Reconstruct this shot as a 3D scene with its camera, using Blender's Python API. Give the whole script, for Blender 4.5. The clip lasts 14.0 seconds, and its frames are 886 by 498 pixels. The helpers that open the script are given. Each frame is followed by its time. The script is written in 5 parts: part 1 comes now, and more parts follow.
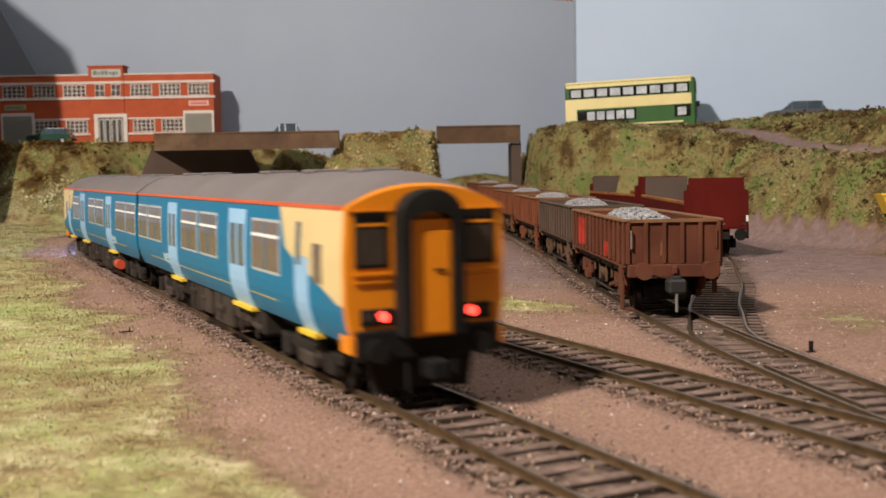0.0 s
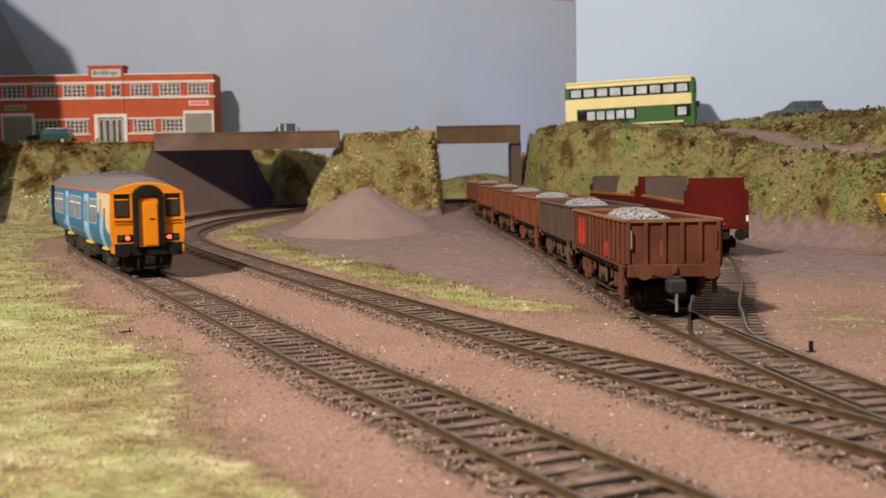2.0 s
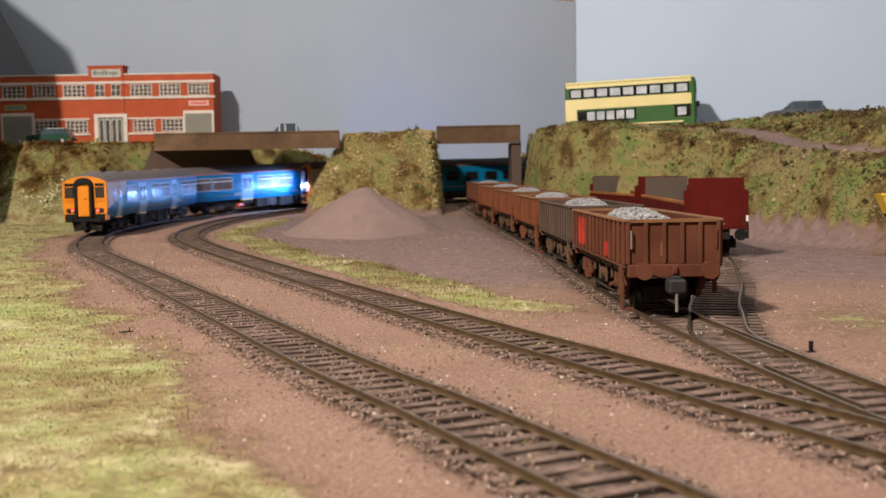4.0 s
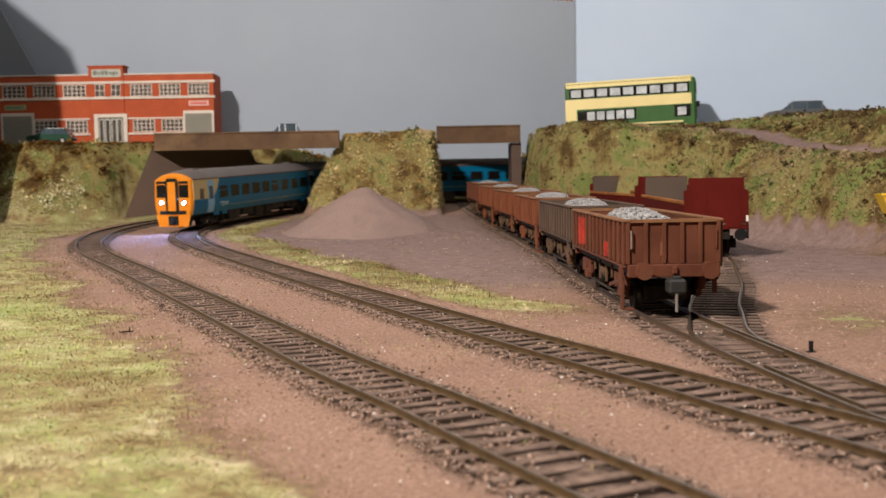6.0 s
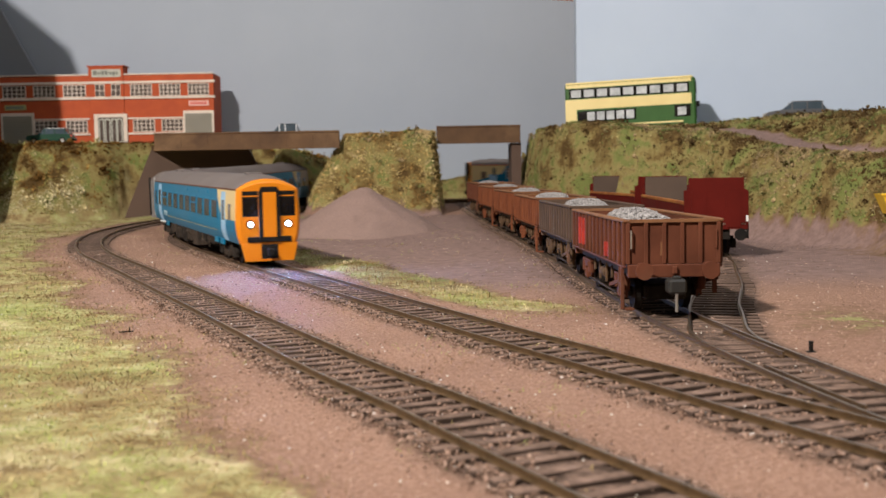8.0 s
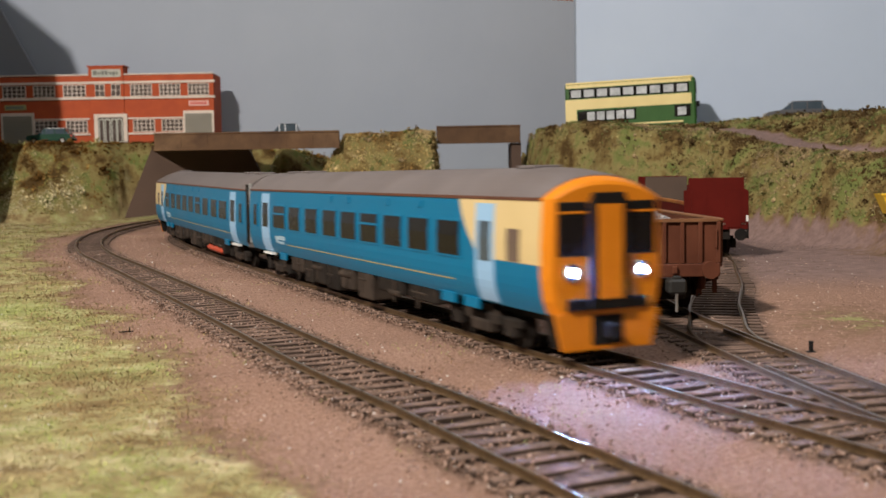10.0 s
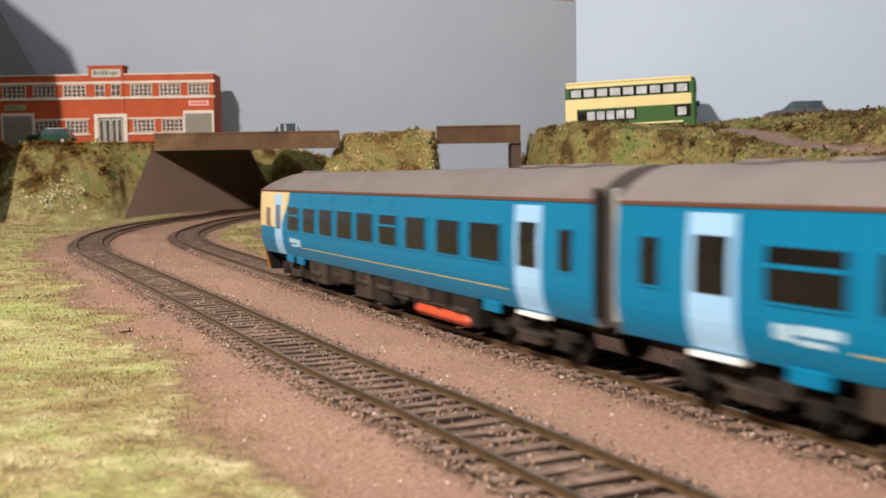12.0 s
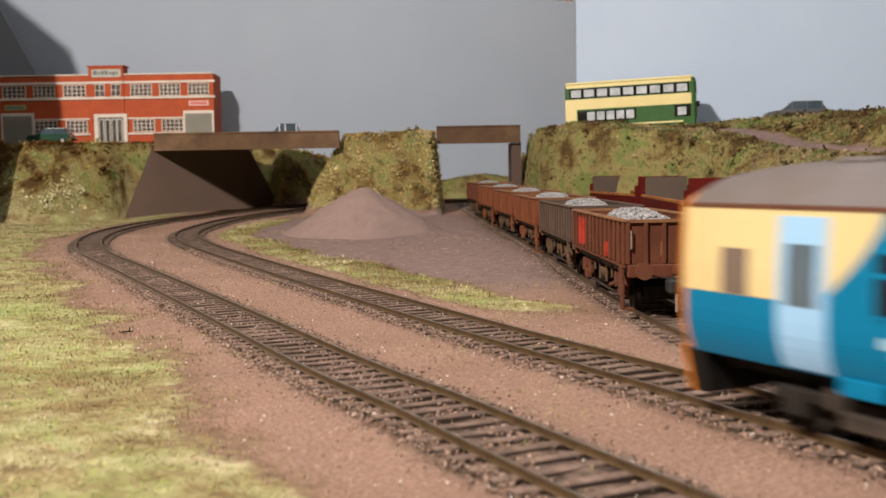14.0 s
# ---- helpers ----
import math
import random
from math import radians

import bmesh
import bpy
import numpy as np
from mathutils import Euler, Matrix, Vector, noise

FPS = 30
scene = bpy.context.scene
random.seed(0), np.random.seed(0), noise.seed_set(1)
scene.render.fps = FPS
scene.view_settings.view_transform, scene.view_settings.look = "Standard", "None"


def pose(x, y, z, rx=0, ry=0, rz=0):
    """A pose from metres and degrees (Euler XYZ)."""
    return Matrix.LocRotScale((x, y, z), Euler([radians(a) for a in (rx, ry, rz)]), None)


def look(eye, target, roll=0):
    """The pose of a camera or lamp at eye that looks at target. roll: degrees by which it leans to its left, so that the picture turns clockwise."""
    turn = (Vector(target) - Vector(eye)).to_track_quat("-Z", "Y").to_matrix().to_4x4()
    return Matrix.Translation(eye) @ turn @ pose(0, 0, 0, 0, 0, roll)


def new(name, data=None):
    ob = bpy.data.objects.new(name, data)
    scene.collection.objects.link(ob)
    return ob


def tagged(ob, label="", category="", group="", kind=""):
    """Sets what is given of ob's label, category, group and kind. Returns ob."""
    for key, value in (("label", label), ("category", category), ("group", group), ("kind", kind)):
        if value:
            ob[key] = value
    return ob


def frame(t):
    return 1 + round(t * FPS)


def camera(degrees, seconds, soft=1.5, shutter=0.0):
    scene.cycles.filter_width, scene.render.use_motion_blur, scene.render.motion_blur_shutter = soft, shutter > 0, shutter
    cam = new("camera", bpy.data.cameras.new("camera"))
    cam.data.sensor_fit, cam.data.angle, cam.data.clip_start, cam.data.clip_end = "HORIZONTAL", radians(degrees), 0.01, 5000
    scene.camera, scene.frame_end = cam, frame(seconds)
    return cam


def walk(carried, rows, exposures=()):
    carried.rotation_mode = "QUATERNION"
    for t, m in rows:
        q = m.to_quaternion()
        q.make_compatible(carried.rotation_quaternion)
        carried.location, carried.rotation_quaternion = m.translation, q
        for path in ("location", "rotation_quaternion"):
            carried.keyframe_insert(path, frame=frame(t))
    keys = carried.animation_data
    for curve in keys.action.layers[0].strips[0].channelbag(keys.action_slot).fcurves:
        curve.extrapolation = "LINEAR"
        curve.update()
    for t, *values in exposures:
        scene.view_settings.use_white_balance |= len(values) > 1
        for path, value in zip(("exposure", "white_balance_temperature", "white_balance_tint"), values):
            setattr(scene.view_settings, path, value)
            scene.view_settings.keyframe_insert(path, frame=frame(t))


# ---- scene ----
# The camera stands still, low beside the nearer track of a model railway in 1:76 scale.
EYE = Vector((0.0, 0.0, 0.0491))
cam = camera(45.27, 14.0, soft=1.5, shutter=0.9)
PITCH = radians(4.13)
VIEW = look(EYE, EYE + Vector((0, math.cos(PITCH), -math.sin(PITCH))), -0.94)
cam.data.dof.use_dof = True
cam.data.dof.focus_distance = 0.45
cam.data.dof.aperture_fstop = 38
walk(cam, [(0.0, VIEW), (14.0, VIEW)],
     [(0.0, 0.0), (0.8, 0.1), (8.2, 0.09), (10.3, -0.19), (10.5, -0.17), (11.0, 0.13), (12.0, 0.27), (13.0, 0.19), (14.0, 0.12)])

# ---- light: an exhibition room with a spot lamp and an added fill overhead ----
world = bpy.data.worlds.new("world")
world.use_nodes = True
world.node_tree.nodes["Background"].inputs[0].default_value = (1.0, 0.95, 0.90, 1)
world.node_tree.nodes["Background"].inputs[1].default_value = 0.25
scene.world = world


def area_lamp(name, at, target, size, watts, colour):
    lamp = bpy.data.lights.new(name, "AREA")
    lamp.shape, lamp.size, lamp.energy, lamp.color = "DISK", size, watts, colour
    ob = new(name, lamp)
    ob.matrix_world = look(at, target)
    return ob


area_lamp("spot_lamp", (-0.594, -0.379, 0.85), (-0.05, 1.0, 0.0), 0.075, 30, (1.0, 0.91, 0.82))
# Broad bluish fill added overhead to lift the shadows; not a known fitting.
area_lamp("fill_lamp", (0.35, 0.1, 1.62), (0.15, 0.7, 0.0), 0.8, 8, (0.86, 0.92, 1.0))


# ---- materials ----
class Nodes:
    """A node material with short calls."""

    def __init__(self, name, rough=0.6, metal=0.0, spec=0.5):
        self.m = bpy.data.materials.new(name)
        self.m.use_nodes = True
        self.t = self.m.node_tree
        self.b = self.t.nodes["Principled BSDF"]
        self.b.inputs["Roughness"].default_value = rough
        self.b.inputs["Metallic"].default_value = metal
        self.b.inputs["Specular IOR Level"].default_value = spec
        self.c = self.t.nodes.new("ShaderNodeTexCoord").outputs["Object"]

    def link(self, a, b):
        self.t.links.new(a, b)

    def noise(self, scale, detail=4.0, rough=0.6, stretch=None):
        n = self.t.nodes.new("ShaderNodeTexNoise")
        n.inputs["Scale"].default_value, n.inputs["Detail"].default_value, n.inputs["Roughness"].default_value = scale, detail, rough
        src = self.c
        if stretch:
            mp = self.t.nodes.new("ShaderNodeMapping")
            mp.inputs["Scale"].default_value = stretch
            self.link(src, mp.inputs[0])
            src = mp.outputs[0]
        self.link(src, n.inputs["Vector"])
        return n.outputs["Fac"]

    def voronoi(self, scale):
        n = self.t.nodes.new("ShaderNodeTexVoronoi")
        n.inputs["Scale"].default_value = scale
        self.link(self.c, n.inputs["Vector"])
        return n

    def ramp(self, fac, stops):
        r = self.t.nodes.new("ShaderNodeValToRGB")
        e = r.color_ramp.elements
        while len(e) < len(stops):
            e.new(0.5)
        for k, (at, col) in enumerate(stops):
            e[k].position, e[k].color = at, (*col, 1) if len(col) == 3 else col
        self.link(fac, r.inputs[0])
        return r.outputs[0]

    def mix(self, fac, a, b, mode="MIX"):
        n = self.t.nodes.new("ShaderNodeMix")
        n.data_type, n.blend_type = "RGBA", mode
        for sock, v in ((n.inputs[0], fac), (n.inputs[6], a), (n.inputs[7], b)):
            if isinstance(v, (int, float)):
                sock.default_value = v
            elif isinstance(v, tuple):
                sock.default_value = (*v, 1)
            else:
                self.link(v, sock)
        return n.outputs[2]

    def colour(self, v):
        if isinstance(v, tuple):
            self.b.inputs["Base Color"].default_value = (*v, 1)
        else:
            self.link(v, self.b.inputs["Base Color"])

    def bump(self, fac, strength=0.3, distance=0.0005):
        n = self.t.nodes.new("ShaderNodeBump")
        n.inputs["Strength"].default_value, n.inputs["Distance"].default_value = strength, distance
        self.link(fac, n.inputs["Height"])
        self.link(n.outputs[0], self.b.inputs["Normal"])

    def roughness(self, fac, lo, hi):
        n = self.t.nodes.new("ShaderNodeMapRange")
        n.inputs[3].default_value, n.inputs[4].default_value = lo, hi
        self.link(fac, n.inputs[0])
        self.link(n.outputs[0], self.b.inputs["Roughness"])


def worn(name, a, b, scale=90, rough=0.55, metal=0.0, bump=0.15, spec=0.4, dirt=None, detail=5.0):
    """Two tones of one surface, with finer grain and an optional layer of dirt."""
    n = Nodes(name, rough, metal, spec)
    big = n.noise(scale, detail)
    col = n.ramp(big, [(0.32, a), (0.68, b)])
    if dirt:
        d = n.ramp(n.noise(scale * 0.33, 6.0, 0.7), [(0.5, (0, 0, 0)), (0.72, (1, 1, 1))])
        col = n.mix(d, col, dirt)
    n.colour(col)
    fine = n.noise(scale * 9, 3.0)
    n.bump(fine, bump, 0.0003)
    n.roughness(big, rough - 0.1, min(1.0, rough + 0.12))
    return n.m


def glow(name, colour, strength):
    m = bpy.data.materials.new(name)
    m.use_nodes = True
    b = m.node_tree.nodes["Principled BSDF"]
    b.inputs["Base Color"].default_value = (*colour, 1)
    b.inputs["Emission Color"].default_value = (*colour, 1)
    b.inputs["Emission Strength"].default_value = strength
    return m


def ground_material():
    n = Nodes("ground_cover", 0.95, 0, 0.15)
    earth = n.ramp(n.noise(950, 6.0, 0.8), [(0.34, (0.17, 0.095, 0.067)), (0.5, (0.34, 0.205, 0.15)), (0.66, (0.50, 0.335, 0.26))])
    earth = n.mix(n.ramp(n.noise(14, 4.0), [(0.35, (0, 0, 0)), (0.7, (0.5, 0.5, 0.5))]), earth, (0.20, 0.115, 0.085))
    plum = n.ramp(n.noise(160, 6.0, 0.7), [(0.3, (0.17, 0.112, 0.10)), (0.7, (0.31, 0.212, 0.19))])
    grass = n.ramp(n.noise(60, 7.0, 0.75), [(0.38, (0.16, 0.11, 0.05)), (0.46, (0.33, 0.26, 0.125)), (0.54, (0.41, 0.38, 0.18)), (0.62, (0.56, 0.48, 0.29))])
    grass = n.mix(n.ramp(n.noise(9, 3.0), [(0.45, (0, 0, 0)), (0.65, (0.6, 0.6, 0.6))]), grass, (0.30, 0.37, 0.12))
    grass = n.mix(n.ramp(n.noise(26, 5.0, 0.7), [(0.50, (0, 0, 0)), (0.60, (0.75, 0.75, 0.75))]), grass, (0.27, 0.185, 0.09))
    scrub = n.ramp(n.noise(34, 5.0, 0.62), [(0.38, (0.09, 0.055, 0.02)), (0.45, (0.19, 0.135, 0.05)), (0.52, (0.26, 0.215, 0.085)), (0.60, (0.16, 0.18, 0.055))])
    at = n.t.nodes.new("ShaderNodeVertexColor")
    at.layer_name = "cover"
    sep = n.t.nodes.new("ShaderNodeSeparateColor")
    n.link(at.outputs[0], sep.inputs[0])
    add = n.t.nodes.new("ShaderNodeMath")
    add.operation = "ADD"
    n.link(sep.outputs[0], add.inputs[0])
    n.link(n.ramp(n.noise(130, 5.0, 0.7), [(0.3, (0, 0, 0)), (0.7, (0.5, 0.5, 0.5))]), add.inputs[1])
    g = n.ramp(add.outputs[0], [(0.62, (0, 0, 0)), (0.86, (1, 1, 1))])
    base = n.mix(sep.outputs[1], earth, plum)
    fringe = n.ramp(add.outputs[0], [(0.38, (0, 0, 0)), (0.62, (0.75, 0.75, 0.75))])
    base = n.mix(fringe, base, n.ramp(n.noise(300, 5.0, 0.7), [(0.3, (0.13, 0.075, 0.045)), (0.7, (0.27, 0.17, 0.11))]))
    # Dusty bed; its dark blotches are painted shade for the gaps between sleepers.
    bed = n.ramp(n.noise(170, 5.0, 0.65), [(0.38, (0.045, 0.03, 0.023)), (0.5, (0.14, 0.094, 0.074)), (0.62, (0.25, 0.168, 0.132))])
    base = n.mix(sep.outputs[2], base, bed)
    n.colour(n.mix(g, base, n.mix(sep.outputs[1], grass, scrub)))
    n.bump(n.noise(1500, 4.0, 0.75), 0.7, 0.0008)
    return n.m


M = {}
M["ground"] = ground_material()
M["rail_side"] = worn("rusty_rail", (0.09, 0.058, 0.03), (0.17, 0.105, 0.055), 300, 0.38, 0.5, 0.1)
M["rail_top"] = worn("rail_head", (0.20, 0.155, 0.11), (0.30, 0.24, 0.175), 200, 0.3, 0.8, 0.05)


def sleeper_material():
    """Timber with pale dust on its upper face; sides painted dark as shade between sleepers."""
    n = Nodes("sleeper", 0.95, 0, 0.1)
    info = n.t.nodes.new("ShaderNodeObjectInfo")
    geo = n.t.nodes.new("ShaderNodeNewGeometry")
    sep = n.t.nodes.new("ShaderNodeSeparateXYZ")
    n.link(geo.outputs["Normal"], sep.inputs[0])
    dust = n.ramp(n.noise(260, 5.0), [(0.34, (0.13, 0.088, 0.07)), (0.66, (0.27, 0.182, 0.145))])
    dust = n.mix(n.ramp(info.outputs["Random"], [(0.0, (0, 0, 0)), (1.0, (0.55, 0.55, 0.55))]), dust, (0.09, 0.063, 0.05))
    n.colour(n.mix(n.ramp(sep.outputs[2], [(0.55, (0, 0, 0)), (0.95, (1, 1, 1))]), (0.062, 0.043, 0.034), dust))
    n.bump(n.noise(1500, 3.0), 0.3, 0.0003)
    return n.m


M["sleeper"] = sleeper_material()
M["grey_roof"] = worn("grey_roof", (0.125, 0.108, 0.108), (0.16, 0.138, 0.136), 40, 0.65, 0, 0.05, 0.3, dirt=(0.12, 0.095, 0.085))
M["teal"] = worn("teal_paint", (0.0, 0.132, 0.27), (0.0, 0.15, 0.295), 30, 0.4, 0, 0.02, 0.25)
M["cream"] = worn("cream_paint", (0.60, 0.46, 0.225), (0.65, 0.50, 0.255), 40, 0.4, 0, 0.02)
M["orange"] = worn("orange_paint", (0.64, 0.195, 0.005), (0.70, 0.225, 0.008), 40, 0.4, 0, 0.02)
M["pale_blue"] = worn("pale_blue_paint", (0.25, 0.44, 0.66), (0.30, 0.50, 0.72), 40, 0.4, 0, 0.02)
M["black"] = worn("black_plastic", (0.005, 0.0045, 0.004), (0.012, 0.0105, 0.0095), 120, 0.7, 0, 0.1, 0.18)
M["underframe"] = worn("underframe", (0.008, 0.0065, 0.0055), (0.026, 0.020, 0.016), 120, 0.8, 0, 0.2, 0.2)
M["glass"] = worn("dark_glazing", (0.005, 0.004, 0.004), (0.014, 0.011, 0.010), 40, 0.25, 0, 0.0, 0.2)
M["glass_brown"] = worn("brown_glazing", (0.10, 0.07, 0.055), (0.17, 0.12, 0.10), 25, 0.15, 0, 0.0)
M["white"] = worn("white_paint", (0.70, 0.70, 0.68), (0.80, 0.80, 0.78), 60, 0.45, 0, 0.02)
M["yellow"] = worn("yellow_paint", (0.78, 0.48, 0.03), (0.85, 0.55, 0.05), 60, 0.45, 0, 0.02)
M["red_tank"] = worn("red_tank", (0.42, 0.05, 0.018), (0.50, 0.075, 0.03), 60, 0.45, 0, 0.05)
M["red_band"] = worn("red_band", (0.55, 0.07, 0.02), (0.65, 0.12, 0.03), 60, 0.45, 0, 0.02)
M["grey"] = worn("grey_plastic", (0.22, 0.22, 0.22), (0.32, 0.32, 0.31), 80, 0.5, 0, 0.05)
M["steel"] = worn("steel", (0.4, 0.38, 0.36), (0.5, 0.48, 0.45), 80, 0.35, 0.8, 0.05)
M["head_glow"] = glow("headlight_glow", (0.22, 0.42, 1.0), 8500.0)
M["lead_glow"] = glow("lead_glow", (0.12, 0.32, 1.0), 4500.0)
M["tail_glow"] = glow("tail_glow", (1.0, 0.04, 0.025), 7.0)
M["wagon_brown"] = worn("wagon_brown", (0.078, 0.023, 0.011), (0.13, 0.041, 0.020), 60, 0.7, 0, 0.2, 0.25, dirt=(0.10, 0.05, 0.03))
M["wagon_rust"] = worn("wagon_rust", (0.11, 0.031, 0.012), (0.20, 0.063, 0.025), 75, 0.75, 0, 0.2, 0.25, dirt=(0.09, 0.045, 0.026))
M["wagon_dark"] = worn("wagon_dark", (0.06, 0.038, 0.027), (0.105, 0.067, 0.048), 60, 0.75, 0, 0.2, 0.25, dirt=(0.16, 0.07, 0.04))
M["wagon_maroon"] = worn("wagon_maroon", (0.07, 0.005, 0.003), (0.10, 0.008, 0.005), 60, 0.7, 0, 0.1, 0.12)
M["wagon_rim"] = worn("wagon_rim", (0.14, 0.058, 0.025), (0.22, 0.10, 0.042), 90, 0.75, 0, 0.2)
M["wagon_inside"] = worn("wagon_inside", (0.15, 0.10, 0.075), (0.24, 0.17, 0.13), 60, 0.8, 0, 0.2)
M["gravel"] = worn("gravel", (0.12, 0.115, 0.115), (0.44, 0.42, 0.42), 900, 0.9, 0, 0.3)
M["beam"] = worn("bridge_beam", (0.075, 0.038, 0.018), (0.13, 0.07, 0.034), 45, 0.8, 0, 0.3, dirt=(0.18, 0.105, 0.052))
M["abutment"] = worn("abutment_card", (0.085, 0.052, 0.038), (0.11, 0.068, 0.05), 12, 0.8, 0, 0.1)
M["backdrop"] = worn("backdrop_paint", (0.36, 0.405, 0.485), (0.395, 0.44, 0.52), 6, 0.8, 0, 0.05)
M["backdrop_pale"] = worn("backdrop_pale", (0.45, 0.535, 0.68), (0.49, 0.575, 0.72), 6, 0.8, 0, 0.05)
M["heap"] = worn("spoil", (0.205, 0.138, 0.12), (0.31, 0.21, 0.182), 1100, 0.95, 0, 0.6, detail=6.0)
M["brick"] = worn("red_brick_paper", (0.40, 0.066, 0.02), (0.48, 0.09, 0.028), 60, 0.75, 0, 0.1)
M["stone"] = worn("pale_stone", (0.66, 0.56, 0.48), (0.76, 0.66, 0.58), 60, 0.75, 0, 0.05)
M["bus_green"] = worn("bus_green", (0.022, 0.085, 0.013), (0.032, 0.11, 0.018), 40, 0.35, 0, 0.02)
M["bus_cream"] = worn("bus_cream", (0.74, 0.60, 0.27), (0.80, 0.66, 0.31), 40, 0.35, 0, 0.02)
M["car_green"] = worn("car_green", (0.02, 0.06, 0.04), (0.03, 0.08, 0.05), 40, 0.25, 0, 0.0)
M["car_grey"] = worn("car_grey", (0.10, 0.10, 0.11), (0.16, 0.16, 0.17), 40, 0.3, 0.3, 0.0)
M["car_pale"] = worn("car_pale", (0.55, 0.58, 0.62), (0.62, 0.65, 0.69), 40, 0.3, 0.0, 0.0)


def foliage(name, stops, patch=55.0, contrast=0.38, rough=0.75):
    """Patches of colour over the surface, each island a little lighter or darker."""
    n = Nodes(name, 0.95, 0, 0.1)
    geo = n.t.nodes.new("ShaderNodeNewGeometry")
    col = n.ramp(n.noise(patch, 6.0, rough), [(0.41 + 0.18 * at_, c) for at_, c in stops])
    k = 1.0 - contrast
    shade = n.ramp(geo.outputs["Random Per Island"], [(0.0, (k, k, k)), (0.7, (1.0, 1.0, 1.0)), (1.0, (1.35, 1.3, 1.2))])
    n.colour(n.mix(1.0, col, shade, "MULTIPLY"))
    return n.m


def stones(name, stops):
    n = Nodes(name, 0.95, 0, 0.15)
    geo = n.t.nodes.new("ShaderNodeNewGeometry")
    n.colour(n.ramp(geo.outputs["Random Per Island"], stops))
    return n.m


M["scatter"] = foliage("bank_scatter", [(0.0, (0.10, 0.06, 0.025)), (0.25, (0.19, 0.13, 0.055)), (0.45, (0.26, 0.205, 0.09)), (0.62, (0.15, 0.20, 0.06)), (0.78, (0.30, 0.27, 0.12)), (1.0, (0.36, 0.27, 0.15))], 26, 0.5, 0.52)
M["shrub"] = foliage("bank_shrub", [(0.0, (0.05, 0.03, 0.013)), (0.5, (0.11, 0.07, 0.03)), (0.8, (0.085, 0.10, 0.03)), (1.0, (0.17, 0.13, 0.06))], 40, 0.5, 0.5)
M["scatter_warm"] = foliage("bank_scatter_warm", [(0.0, (0.26, 0.155, 0.055)), (0.3, (0.44, 0.305, 0.115)), (0.6, (0.58, 0.44, 0.20)), (0.8, (0.46, 0.40, 0.16)), (1.0, (0.66, 0.52, 0.29))], 38, 0.38, 0.65)
M["grass_fibre"] = foliage("grass_fibre", [(0.0, (0.20, 0.12, 0.052)), (0.2, (0.32, 0.225, 0.10)), (0.38, (0.43, 0.34, 0.155)), (0.5, (0.31, 0.355, 0.105)), (0.66, (0.37, 0.42, 0.135)), (0.8, (0.56, 0.47, 0.25)), (0.92, (0.40, 0.28, 0.125)), (1.0, (0.60, 0.52, 0.32))], 20, 0.45, 0.62)
M["dead_grass"] = foliage("dead_grass", [(0.0, (0.16, 0.095, 0.05)), (0.4, (0.28, 0.18, 0.09)), (0.7, (0.24, 0.22, 0.08)), (1.0, (0.42, 0.31, 0.16))], 30, 0.4)

# ---- building blocks: all sizes below are millimetres ----
K = 0.001


def at(x, y, z, rz=0.0, rx=0.0, ry=0.0):
    return pose(x * K, y * K, z * K, rx, ry, rz)


def part(name, bm, material, parent=None, label="", smooth=False):
    """Links a bmesh built in millimetres as one mesh object."""
    me = bpy.data.meshes.new(name)
    bmesh.ops.scale(bm, vec=(K, K, K), verts=bm.verts)
    bm.normal_update()
    bm.to_mesh(me)
    bm.free()
    if smooth:
        for p in me.polygons:
            p.use_smooth = True
    for m in material if isinstance(material, (list, tuple)) else [material]:
        me.materials.append(m if not isinstance(m, str) else M[m])
    ob = new(name, me)
    if parent:
        ob.parent = parent
    if label:
        tagged(ob, label)
    return ob


def thing(name, label, category, m=None, group="", kind=""):
    ob = new(name)
    ob.empty_display_size = 0.01
    if m is not None:
        ob.matrix_basis = m
    return tagged(ob, label, category, group, kind)


def add_box(bm, x0, x1, y0, y1, z0, z1, bevel=0.0, mat=0):
    r = bmesh.ops.create_cube(bm, size=1.0)
    vs = r["verts"]
    bmesh.ops.scale(bm, vec=(x1 - x0, y1 - y0, z1 - z0), verts=vs)
    bmesh.ops.translate(bm, vec=((x0 + x1) / 2, (y0 + y1) / 2, (z0 + z1) / 2), verts=vs)
    faces = list({f for v in vs for f in v.link_faces})
    for f in faces:
        f.material_index = mat
    if bevel:
        edges = list({e for v in vs for e in v.link_edges})
        bmesh.ops.bevel(bm, geom=edges, offset=bevel, segments=1, affect="EDGES")
    return vs


def box(x0, x1, y0, y1, z0, z1, bevel=0.0):
    bm = bmesh.new()
    add_box(bm, x0, x1, y0, y1, z0, z1, bevel)
    return bm


def add_cyl(bm, c, r, h, axis="z", seg=20, r2=None):
    turn = {"z": Matrix(), "x": Matrix.Rotation(radians(90), 4, "Y"), "y": Matrix.Rotation(radians(-90), 4, "X")}[axis]
    return bmesh.ops.create_cone(bm, cap_ends=True, segments=seg, radius1=r, radius2=r if r2 is None else r2, depth=h,
                                 matrix=Matrix.Translation(c) @ turn)["verts"]


def cyl(c, r, h, axis="z", seg=20, r2=None):
    bm = bmesh.new()
    add_cyl(bm, c, r, h, axis, seg, r2)
    return bm


